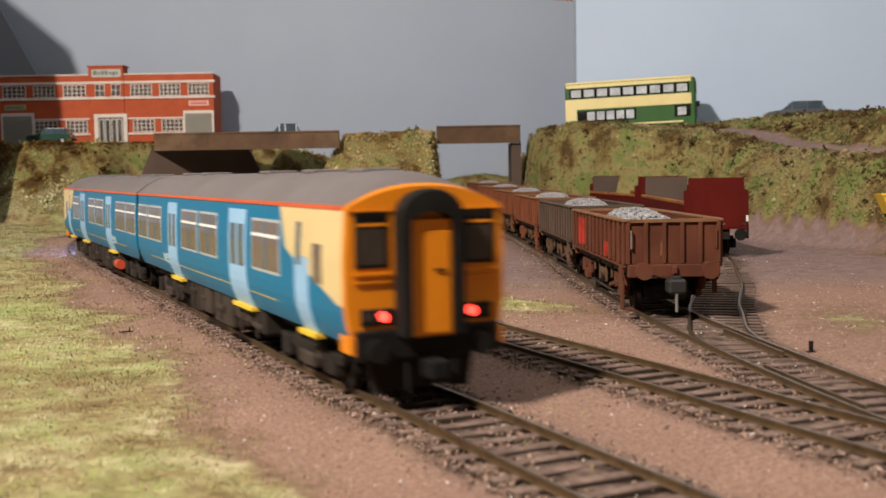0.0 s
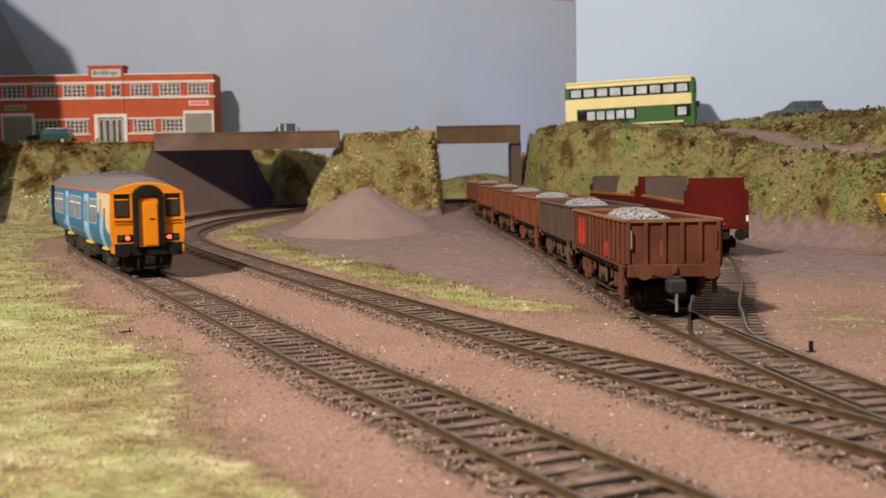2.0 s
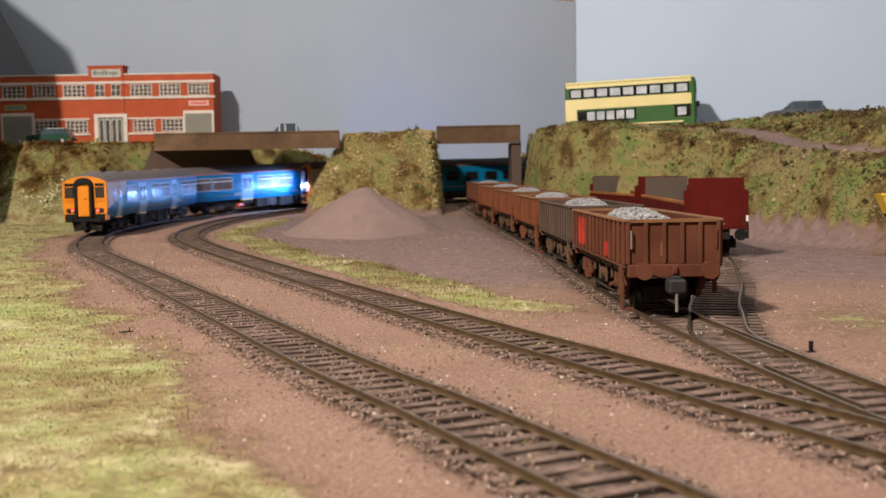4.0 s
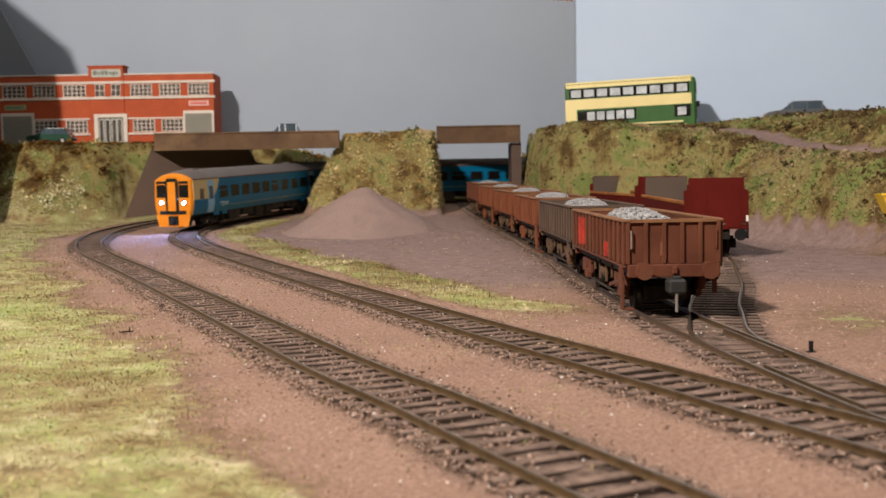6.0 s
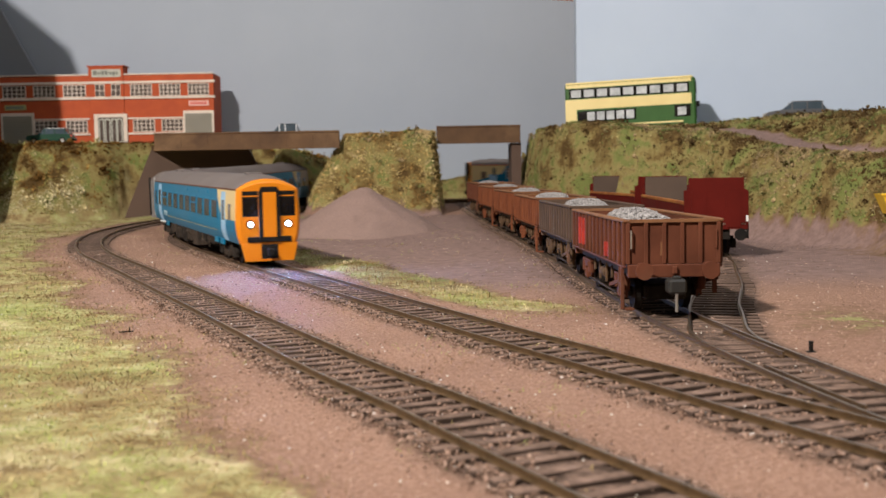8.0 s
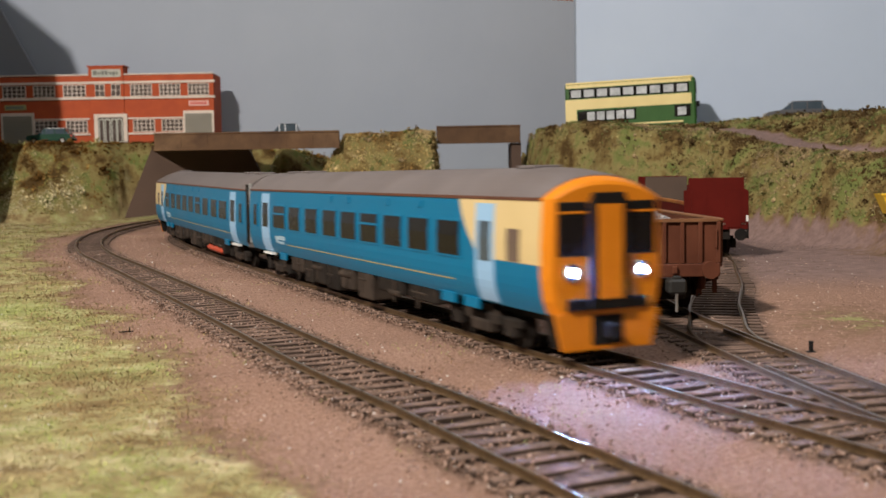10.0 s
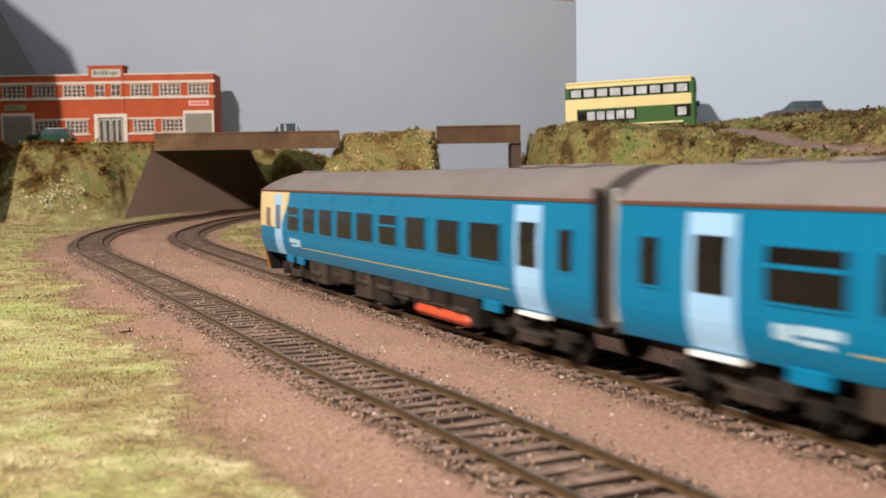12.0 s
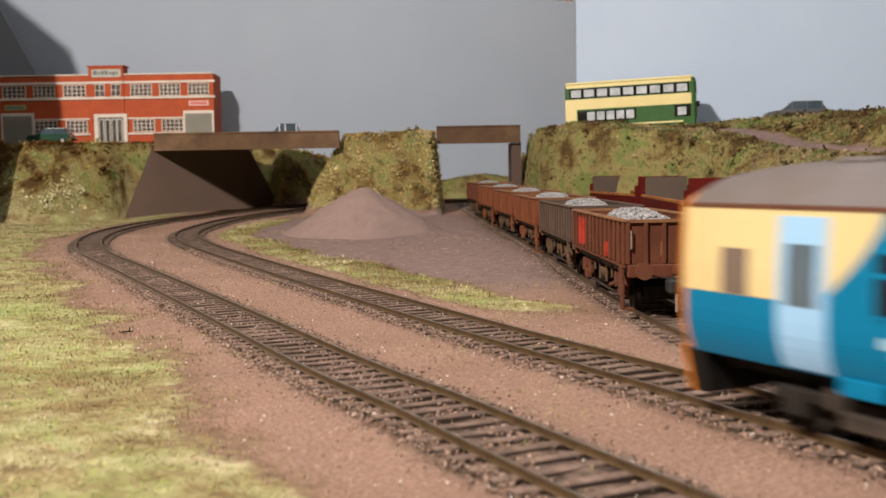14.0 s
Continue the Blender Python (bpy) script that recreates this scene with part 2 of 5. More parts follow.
def prism(bm, outline, lo, hi, axis="x", mat=0):
    """A closed outline of (u, v) swept from lo to hi along an axis: x takes (y, z), y takes (x, z), z takes (x, y)."""
    def p(u, v, w):
        return {"x": (w, u, v), "y": (u, w, v), "z": (u, v, w)}[axis]
    a = [bm.verts.new(p(u, v, lo)) for u, v in outline]
    b = [bm.verts.new(p(u, v, hi)) for u, v in outline]
    n = len(outline)
    fs = [bm.faces.new((a[k], a[(k + 1) % n], b[(k + 1) % n], b[k])) for k in range(n)]
    fs += [bm.faces.new(a[::-1]), bm.faces.new(b)]
    for f in fs:
        f.material_index = mat
    bmesh.ops.recalc_face_normals(bm, faces=fs)
    return fs


# ---- the lines of the tracks (centre lines, millimetres) ----
class Line:
    def __init__(self, pts, step=4.0):
        p = [np.array(q, float) for q in pts]
        p = [2 * p[0] - p[1]] + p + [2 * p[-1] - p[-2]]
        out = []
        for k in range(1, len(p) - 2):
            for u in np.linspace(0, 1, 24, endpoint=False):
                a, b, c, d = p[k - 1:k + 3]
                out.append(0.5 * (2 * b + (c - a) * u + (2 * a - 5 * b + 4 * c - d) * u * u + (3 * b - a - 3 * c + d) * u ** 3))
        out.append(p[-2])
        out = np.array(out)
        run = np.concatenate([[0], np.cumsum(np.linalg.norm(np.diff(out[:, :2], axis=0), axis=1))])
        self.length = run[-1]
        self.s = np.arange(0, self.length, step)
        self.p = np.stack([np.interp(self.s, run, out[:, k]) for k in range(3)], 1)
        for _ in range(6):
            self.p[1:-1] = 0.25 * self.p[:-2] + 0.5 * self.p[1:-1] + 0.25 * self.p[2:]

    def __call__(self, s):
        i = np.array([np.interp(s, self.s, self.p[:, k]) for k in range(3)])
        if s < 0:
            i = self.p[0] + (self.p[0] - self.p[1]) / 4.0 * -s
        if s > self.s[-1]:
            i = self.p[-1] + (self.p[-1] - self.p[-2]) / 4.0 * (s - self.s[-1])
        return i

    def way(self, s):
        d = self(s + 3) - self(s - 3)
        return d / np.linalg.norm(d)

    def nearest(self, x, y):
        d = np.hypot(self.p[:, 0] - x, self.p[:, 1] - y)
        return self.s[int(np.argmin(d))]


LINE_A = Line([(200, -190, 0), (106, 2, 0), (20, 178, 0), (-4, 228, 0), (-27, 272, 0), (-64, 352, 0), (-106, 442, 0), (-174, 586, 0), (-226, 690, 1),
               (-262, 785, 2.5), (-282, 877, 4), (-287, 949, 5), (-284, 1015, 6), (-273, 1075, 7), (-255, 1130, 8.5), (-227, 1190, 11), (-190, 1243, 13),
               (-140, 1288, 14.5), (-80, 1322, 15), (0, 1348, 15), (150, 1364, 15), (500, 1372, 15)])
LINE_B = Line([(270, -180, 0), (176, 0, 0), (80, 190, 0), (58, 238, 0), (38, 280, 0), (9, 342, 0), (-25, 418, 0), (-70, 520, 0), (-127, 650, 0.4),
               (-168, 740, 1.8), (-198, 820, 3.5), (-210, 885, 4.7), (-211, 945, 6), (-204, 1005, 8), (-189, 1062, 9.5), (-165, 1122, 11.5), (-130, 1180, 13),
               (-85, 1230, 14.5), (-30, 1268, 15), (30, 1290, 15), (100, 1284, 15), (170, 1256, 15), (235, 1214, 15), (300, 1176, 15), (380, 1152, 15), (500, 1140, 15), (650, 1130, 15), (1000, 1108, 15), (1300, 1090, 15)])
# the siding under the wagons, and the point that leads off it
LINE_C = Line([(103, 165, 0), (94, 205, 0), (87.5, 250, 0), (81, 310, 0), (76, 375, 0), (70.5, 548, 1.2), (63, 712, 2.6), (46, 977, 6.5), (25, 1330, 14)])
LINE_D = Line([(84, 280, 0), (82, 305, 0), (85, 328, 0), (91, 352, 0), (101, 394, 0), (118, 450, 0), (131, 505, 0), (150, 588, 0), (160, 690, 0), (161, 783, 0), (150, 913, 0), (140, 980, 0)])

# ---- the land: one sheet, with the banks as its heights ----
def smooth(a, b, v):
    t = np.clip((v - a) / (b - a), 0, 1)
    return t * t * (3 - 2 * t)


def lattice(x, y, cell, seed):
    """Smooth value noise on a grid, -1 to 1."""
    u, v = x / cell, y / cell
    i, j = np.floor(u), np.floor(v)
    f, g = u - i, v - j
    f, g = f * f * (3 - 2 * f), g * g * (3 - 2 * g)

    def h(a, b):
        w = np.sin(a * 127.1 + b * 311.7 + seed * 74.7) * 43758.5453
        return 2 * (w - np.floor(w)) - 1
    return (h(i, j) * (1 - f) + h(i + 1, j) * f) * (1 - g) + (h(i, j + 1) * (1 - f) + h(i + 1, j + 1) * f) * g


def to_line(line, x, y):
    """Distance to a track's centre line and its height there."""
    p = line.p[::3]
    d = np.full(x.shape, 1e9)
    z = np.zeros(x.shape)
    for q in p:
        e = np.hypot(x - q[0], y - q[1])
        m = e < d
        d[m] = e[m]
        z[m] = q[2]
    return d, z


GROUND = -3.0
# foot of the right-hand bank as x over y, and the plateau behind it
FOOT_Y = [-500, 300, 450, 620, 750, 880, 920, 945, 985, 1040, 1100, 1230, 1400]
FOOT_X = [700, 420, 335, 266, 226, 194, 176, 126, 96, 84, 80, 88, 90]
TOP_Y = [200, 620, 800, 960, 1000, 1300]
TOP_Z = [42, 50, 66, 90, 94, 94]


def land(x, y):
    x, y = np.asarray(x, float), np.asarray(y, float)
    da, za = to_line(LINE_A, x, y)
    db, zb = to_line(LINE_B, x, y)
    base = np.where(da < db, za, zb) * smooth(230, 60, np.minimum(da, db))
    dc, zc = to_line(LINE_C, x, y)
    h = GROUND + np.maximum(base, zc * smooth(170, 40, dc))
    rough = lattice(x, y, 46, 1) * 0.6 + lattice(x, y, 19, 2) * 0.4
    h = h + (0.5 + 0.55 * lattice(x, y, 12, 51) + 0.45 * lattice(x, y, 6, 52)) * smooth(17, 12, np.minimum.reduce([da, db, dc]))
    clear = smooth(20, 60, np.minimum(da, db))
    h = h + clear * lattice(x, y, 60, 3) * 1.0
    # near grass bank to the left
    h = h + smooth(26, 140, np.where(x < -10 - (y - 200) * 0.48, da, 0)) * 3.0
    lump = lattice(x, y, 27, 21) * 0.6 + lattice(x, y, 13, 22) * 0.4
    # left bank below the factory, which ends against the abutment
    foot = np.interp(x, [-480, -405, -388], [1212, 1262, 1312]) + 16 * lattice(x, y, 120, 5) * smooth(-400, -450, x)
    run = np.interp(x, [-480, -405, -388], [78, 40, 14])
    left = (94 + 2 * lump) * smooth(0, 1, (y - foot + rough * 9 + lump * 6) / run) * smooth(-235, -262, x)
    h = np.maximum(h, left + GROUND)
    # island between the two bridges
    isl = np.clip((x + 152 - rough * 8 - lump * 4) / 52, 0, 1) ** 0.85 * smooth(20, 30, db) * smooth(3, -9, x - rough * 4 - lump * 2)
    isl = isl * smooth(1074, 1112, y + rough * 7 + lump * 5 - smooth(-50, -120, x) * 6) * smooth(1240, 1215, y)
    h = np.maximum(h, GROUND + (92 + 3 * lump + 3 * smooth(-90, -20, x)) * isl)
    # bank behind the running lines, between abutment and island
    ya = np.interp(x, [-255, -227, -190, -140, -80], [1130, 1190, 1243, 1288, 1322])
    foot = np.maximum(ya + 25, np.interp(x, [-215, -195], [1312, 1268]))
    crest = np.interp(x, [-250, -200, -186, -139, -100, -60], [86, 85, 82, 68, 44, 0])
    h = np.maximum(h, GROUND + (crest + 4 * lump) * smooth(0, 52, y - foot + rough * 9 + lump * 5) * smooth(-255, -240, x))
    # low ground behind the right bridge
    h = h + smooth(1396, 1420, y) * 28 * (1 + rough * 0.3) * smooth(-150, -60, x)
    # right bank, a road along its top, and the hill behind the road
    fx = np.interp(y, FOOT_Y, FOOT_X)
    up = (x - fx) + rough * 9 + lump * 5
    top = np.interp(y, TOP_Y, TOP_Z) + 3 * lattice(x, y, 70, 9)
    bank = top * smooth(-3, np.interp(y, [620, 800, 930, 990], [46, 46, 36, 24]), up)
    bank = bank + smooth(84, 116, up) * smooth(985, 930, y) * (np.interp(y, [620, 800, 960], [88, 91, 96]) + 5 * lattice(x, y, 60, 10) + 3 * lump - top)
    flat = smooth(1008, 1020, y) * smooth(110, 118, x)
    bank = (bank * (1 - flat) + 83.0 * flat) * (1 - smooth(1102, 1112, y) * smooth(104, 118, x))
    h = np.maximum(h, GROUND + bank)
    return h


def cover(x, y):
    """Grass (first) and spoil (second), 0 to 1."""
    da, _ = to_line(LINE_A, x, y)
    db, _ = to_line(LINE_B, x, y)
    dc, _ = to_line(LINE_C, x, y)
    wob = lattice(x, y, 40, 11) * 10 + lattice(x, y, 15, 12) * 5
    ax = np.interp(y, LINE_A.p[:300, 1], LINE_A.p[:300, 0])
    left = np.where(((x < ax) & (y < 960)) | ((x < -292) & (y >= 960)), smooth(20, 62, da + wob - smooth(350, 150, y) * 6), 0)
    # grass strip beyond the second line, before the yard
    side = x - np.interp(y, LINE_B.p[::-1, 1][::1][np.argsort(LINE_B.p[::-1, 1])], LINE_B.p[::-1, 0][np.argsort(LINE_B.p[::-1, 1])])
    strip = smooth(22, 34, db + wob * 0.5) * smooth(66, 48, db + wob * 0.6) * (side > 0) * smooth(365, 420, y) * smooth(1080, 980, y)
    hz = land(x, y)
    bank = np.maximum(smooth(4, 12, hz - 6.0) * (np.minimum(da, db) > 40), smooth(16.5, 22, hz))
    fx = np.interp(y, FOOT_Y, FOOT_X)
    up = x - fx
    bank = bank * (1 - smooth(52, 60, up) * smooth(92, 84, up) * smooth(1000, 960, y))
    edge = smooth(-34, -10, up + wob) * smooth(700, 560, y) * 0.6
    edge = np.maximum(edge, 0.42 * np.exp(-((x - 138) / 30) ** 2 - ((y - 350) / 40) ** 2))
    spoil = np.maximum(smooth(30, 60, db) * (side > 0) * smooth(420, 520, y), smooth(10, 24, hz))
    return np.clip(np.maximum.reduce([left, strip, bank, edge]), 0, 1), np.clip(spoil, 0, 1)


def track_bed(x, y):
    d = np.minimum.reduce([to_line(line, x, y)[0] for line in (LINE_A, LINE_B, LINE_C, LINE_D)])
    return smooth(19, 13, d)


def build_ground():
    xs = np.concatenate([np.arange(-1500, -700, 60), np.arange(-700, -320, 7), np.arange(-320, 160, 4), np.arange(160, 460, 7), np.arange(460, 1500, 60)])
    ys = np.concatenate([np.arange(-900, 60, 40), np.arange(60, 420, 4), np.arange(420, 1420, 6), np.arange(1420, 1520, 20)])
    X, Y = np.meshgrid(xs, ys)
    Z = land(X, Y)
    G, S = cover(X, Y)
    n, m = X.shape
    verts = np.stack([X.ravel(), Y.ravel(), Z.ravel()], 1) * K
    idx = np.arange(n * m).reshape(n, m)
    faces = np.stack([idx[:-1, :-1], idx[:-1, 1:], idx[1:, 1:], idx[1:, :-1]], -1).reshape(-1, 4)
    me = bpy.data.meshes.new("ground")
    me.from_pydata(verts.tolist(), [], faces.tolist())
    for p in me.polygons:
        p.use_smooth = True
    col = me.color_attributes.new("cover", "FLOAT_COLOR", "POINT")
    flat = np.stack([G.ravel(), S.ravel(), track_bed(X, Y).ravel(), np.ones(n * m)], 1).ravel()
    col.data.foreach_set("color", flat)
    me.materials.append(M["ground"])
    tagged(new("ground", me), "brown earth and dry grass scenery of a model railway", "ground", kind="structure")


build_ground()


# ---- backdrop and bridges ----
def build_setting():
    b = bmesh.new()
    prism(b, [(-1500, -300), (900, -300), (900, 262), (190, 280), (60, 290), (-1500, 345)], 1480, 1500, "y")
    tagged(part("backdrop", b, "backdrop"), "pale blue-grey painted backdrop board behind the layout", "backdrop", kind="structure")
    bm = bmesh.new()
    prism(bm, [(140, 1100), (1500, 1000), (1500, 1020), (140, 1120)], 60, 700, "z")
    tagged(part("wall_right", bm, "backdrop_pale"), "pale blue backdrop board beside the road", "backdrop", kind="structure")
    # Unseen board added past the left edge; its outline shapes the backdrop shadow.
    bm = bmesh.new()
    prism(bm, [(-1100, 0), (-503, 0), (-503, 216), (-513, 290), (-522, 317), (-594, 378), (-700, 470), (-1100, 470)], 1200, 1206, "y")
    tagged(part("shadow_board", bm, "backdrop"), "unseen board added off to the left to cast a shadow on the backdrop", "wing board", kind="structure")
    # Slanted board before the backdrop; the shade on it is put into its grey.
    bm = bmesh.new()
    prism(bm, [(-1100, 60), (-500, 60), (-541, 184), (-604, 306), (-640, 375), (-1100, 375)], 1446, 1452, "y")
    tagged(part("wall_end", bm, "wing_grey"), "wing board leaning before the backdrop, its shade put into dark grey paint", "wing board", kind="structure")
    for k in range(22):
        x = 95 + k * 6.3
        part("slat", box(x, x + 4.6, 1560, 1568, 262, 330, 0.4), "slat_red", SLATS)
    for x in (90, 235):
        part("upright", box(x, x + 8, 1569, 1580, -950, 330), "slat_red", SLATS)
    part("rail", box(90, 243, 1581, 1586, 300, 312), "slat_red", SLATS)
    # the room
    room = [("floor", box(-2300, 2300, -2100, 2300, -960, -950)), ("ceiling", box(-2300, 2300, -2100, 2300, 1700, 1712)),
            ("wall_north", box(-2300, 2300, 2300, 2320, -950, 1700)), ("wall_south", box(-2300, 2300, -2120, -2100, -950, 1700)),
            ("wall_east", box(2300, 2320, -2100, 2300, -950, 1700)), ("wall_west", box(-2320, -2300, -2100, 2300, -950, 1700))]
    for name, bm in room:
        tagged(part(name, bm, "room_paint" if name != "floor" else "beam"), "plain painted %s of the exhibition room" % name.split("_")[0], name.split("_")[0], kind="structure")


M["room_paint"] = worn("room_paint", (0.66, 0.63, 0.58), (0.72, 0.69, 0.64), 3, 0.85, 0, 0.05)
# Grey darkened below the backdrop's tone to carry the board's shade.
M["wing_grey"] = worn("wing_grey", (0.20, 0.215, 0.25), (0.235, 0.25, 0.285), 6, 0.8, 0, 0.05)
M["slat_red"] = worn("slat_red", (0.30, 0.10, 0.06), (0.42, 0.17, 0.10), 60, 0.7, 0, 0.1)
SLATS = thing("slatted_rack", "red-brown slatted rack standing behind the backdrop", "rack", at(0, 0, 0))
build_setting()


def girder(parent, x0, x1, y, z0, z1, bays):
    """A plate girder: web, flanges and upright stiffeners."""
    p = part("parapet", box(x0, x1, y, y + 4, z0, z1, 0.2), "beam", parent)
    part("flange", box(x0 - 0.4, x1 + 0.4, y - 1.2, y - 0.1, z0 - 0.6, z0 + 1.6, 0.2), "beam", p)
    part("flange", box(x0 - 0.4, x1 + 0.4, y - 0.9, y - 0.1, z1 - 1.3, z1 + 0.5, 0.2), "beam", p)
    for k in range(bays + 1):
        x = x0 + 0.7 + (x1 - x0 - 1.4) * k / bays
        part("stiffener", box(x - 0.45, x + 0.45, y - 0.5, y - 0.05, z0 + 1.7, z1 - 1.4), "beam", p)


def build_bridges():
    br = thing("road_bridge", "brown card road bridge over two running lines", "bridge", at(0, 0, 0))
    girder(br, -296, -105, 1100, 76.4, 93.6, 7)
    bm = bmesh.new()
    prism(bm, [(-353, 1300), (-262, 1152), (-290, 1106), (-105, 1106), (-150, 1300)], 82, 86, "z")
    part("deck", bm, "beam", br)
    bm = bmesh.new()
    prism(bm, [(-389, 0), (-196, 0), (-236, 84), (-353, 84)], 1300.5, 1309, "y")
    part("abutment", bm, "abutment", br)
    b2 = thing("road_bridge", "short brown card bridge beside a dark pier", "bridge", at(0, 0, 0))
    girder(b2, -5, 89, 1200, 81.5, 100.5, 4)
    part("deck", box(-5, 89, 1206, 1271, 90, 94), "beam", b2)
    part("pier", box(79, 90, 1204, 1262, -4, 80.8), "abutment", b2)


build_bridges()


# ---- tracks ----
def sweep(line, s0, s1, off, profile, step=6.0):
    """A profile of (side, height) swept along a line."""
    bm = bmesh.new()
    rings = []
    for s in np.arange(s0, s1 + step, step):
        s = min(s, s1)
        p, w = line(s), line.way(s)
        side = np.array([w[1], -w[0], 0.0])
        rings.append([bm.verts.new(tuple(p + side * (off + u) + np.array([0, 0, v]))) for u, v in profile])
    n = len(profile)
    for a, b in zip(rings[:-1], rings[1:]):
        for k in range(n):
            bm.faces.new((a[k], a[(k + 1) % n], b[(k + 1) % n], b[k]))
    bm.faces.new(rings[0][::-1])
    bm.faces.new(rings[-1])
    bmesh.ops.recalc_face_normals(bm, faces=bm.faces[:])
    return bm


RAIL = [(-0.33, 0), (0.33, 0), (0.33, -0.5), (0.13, -0.7), (0.13, -1.3), (0.55, -1.65), (-0.55, -1.65), (-0.13, -1.3), (-0.13, -0.7), (-0.33, -0.5)]


def build_track(line, label, s0=0.0, s1=None, pitch=7.4, buried=1e9):
    s1 = line.s[-1] if s1 is None else s1
    tr = thing("railway_track", label, "railway track", at(0, 0, 0), "railway tracks")
    for off in (-8.25 - 0.5, 8.25 + 0.5):
        bm = sweep(line, s0, s1, off, RAIL)
        for f in bm.faces:
            f.material_index = 1 if f.normal.z > 0.9 else 0
        part("rail", bm, ["rail_side", "rail_top"], tr)
    rng = random.Random(7)
    me = None
    for s in np.arange(s0 + 3, s1 - 2, pitch):
        p, w = line(s), line.way(s)
        if p[1] > buried:
            break
        if me is None:
            ob = part("sleeper", box(-1.5, 1.5, -14.2, 14.2, -4.4, -1.6, 0.2), "sleeper", tr)
            me = ob.data
        else:
            ob = new("sleeper", me)
            ob.parent = tr
        ob.matrix_basis = at(p[0] + rng.uniform(-0.2, 0.2), p[1], p[2] + rng.uniform(-0.15, 0.1), math.degrees(math.atan2(w[1], w[0])) + rng.uniform(-1.2, 1.2))
    return tr


build_track(LINE_A, "rusty flat-bottom track, the outer running line")
build_track(LINE_B, "rusty flat-bottom track, the inner running line")
siding = build_track(LINE_C, "rusty siding track with a point under the stone wagons")
for y0, y1, off in ((278, 322, 6.1), (215, 262, -6.1)):
    part("check_rail", sweep(LINE_C, LINE_C.s[int(np.argmin(abs(LINE_C.p[:, 1] - y0)))], LINE_C.s[int(np.argmin(abs(LINE_C.p[:, 1] - y1)))], off, RAIL), "rail_side", siding)
build_track(LINE_D, "short siding track curving away behind the wagons", 14, buried=515.0)


# ---- trains ----
def loft(rings, material, name, parent, label="", smooth=False):
    bm = bmesh.new()
    vs = [[bm.verts.new(p) for p in r] for r in rings]
    n = len(rings[0])
    for a, b in zip(vs[:-1], vs[1:]):
        for k in range(n):
            bm.faces.new((a[k], a[(k + 1) % n], b[(k + 1) % n], b[k]))
    bm.faces.new(vs[0][::-1])
    bm.faces.new(vs[-1])
    bmesh.ops.recalc_face_normals(bm, faces=bm.faces[:])
    return part(name, bm, material, parent, label, smooth)


def wheel_part(parent, x, y, r=6.0, name="wheel"):
    bm = cyl((0, 0, 0), r, 2.2, "y", 24)
    add_cyl(bm, (0, -1.4 if y < 0 else 1.4, 0), r * 0.3, 1.2, "y", 12)
    ob = part(name, bm, "underframe", parent)
    ob.location = (x * K, y * K, r * K)
    return ob


def bogie(parent, x, wb=32):
    b = part("bogie", box(x - 5, x + 5, -12, 12, 6, 11), "underframe", parent)
    for y in (-12.2, 12.2):
        part("side_frame", box(x - wb / 2 - 6, x + wb / 2 + 6, y - 0.8, y + 0.8, 6.2, 8.6, 0.3), "underframe", b)
        for q in (-wb / 2, wb / 2):
            part("axle_box", box(x + q - 3.2, x + q + 3.2, y - 1.6, y + 1.6, 3.4, 8.8, 0.5), "underframe", b)
        part("spring_plank", box(x - 6, x + 6, y - 1.8, y + 1.8, 3.2, 6.6, 0.5), "underframe_grey", b)
        for q in (-8.5, 8.5):
            part("damper", cyl((x + q, y, 8.0), 1.4, 4.0, "z", 10), "underframe_grey", b)
    for q in (-wb / 2, wb / 2):
        for y in (-8.6, 8.6):
            wheel_part(b, x + q, y)


def side_sheet(u0, u1, z0, z1, h, side, proud, zb, zg, lean=0.7, knee=18.0):
    """A thin panel that follows the body side, from u0 to u1 and z0 to z1."""
    def yy(z):
        if z < zb + 9:
            return h - 2.2 * ((zb + 9 - z) / 9) ** 2
        if z < zb + knee:
            return h
        return h - lean * (z - zb - knee) / (zg - zb - knee)
    zs = sorted({z0, z1, *[z for z in (zb + 1.5, zb + 3, zb + 4.5, zb + 6.5, zb + 9, zb + knee) if z0 < z < z1]})
    bm = bmesh.new()
    out = [(side * (yy(z) + proud), z) for z in zs] + [(side * (yy(z) - 0.3), z) for z in zs[::-1]]
    prism(bm, out, u0, u1, "x")
    return bm


def dome_lens(x, y, z, r):
    """A shallow lens bulging along x."""
    bm = bmesh.new()
    bmesh.ops.create_uvsphere(bm, u_segments=16, v_segments=8, radius=r)
    bmesh.ops.scale(bm, vec=(0.28, 1, 1), verts=bm.verts)
    bmesh.ops.translate(bm, vec=(x, y, z), verts=bm.verts)
    return bm


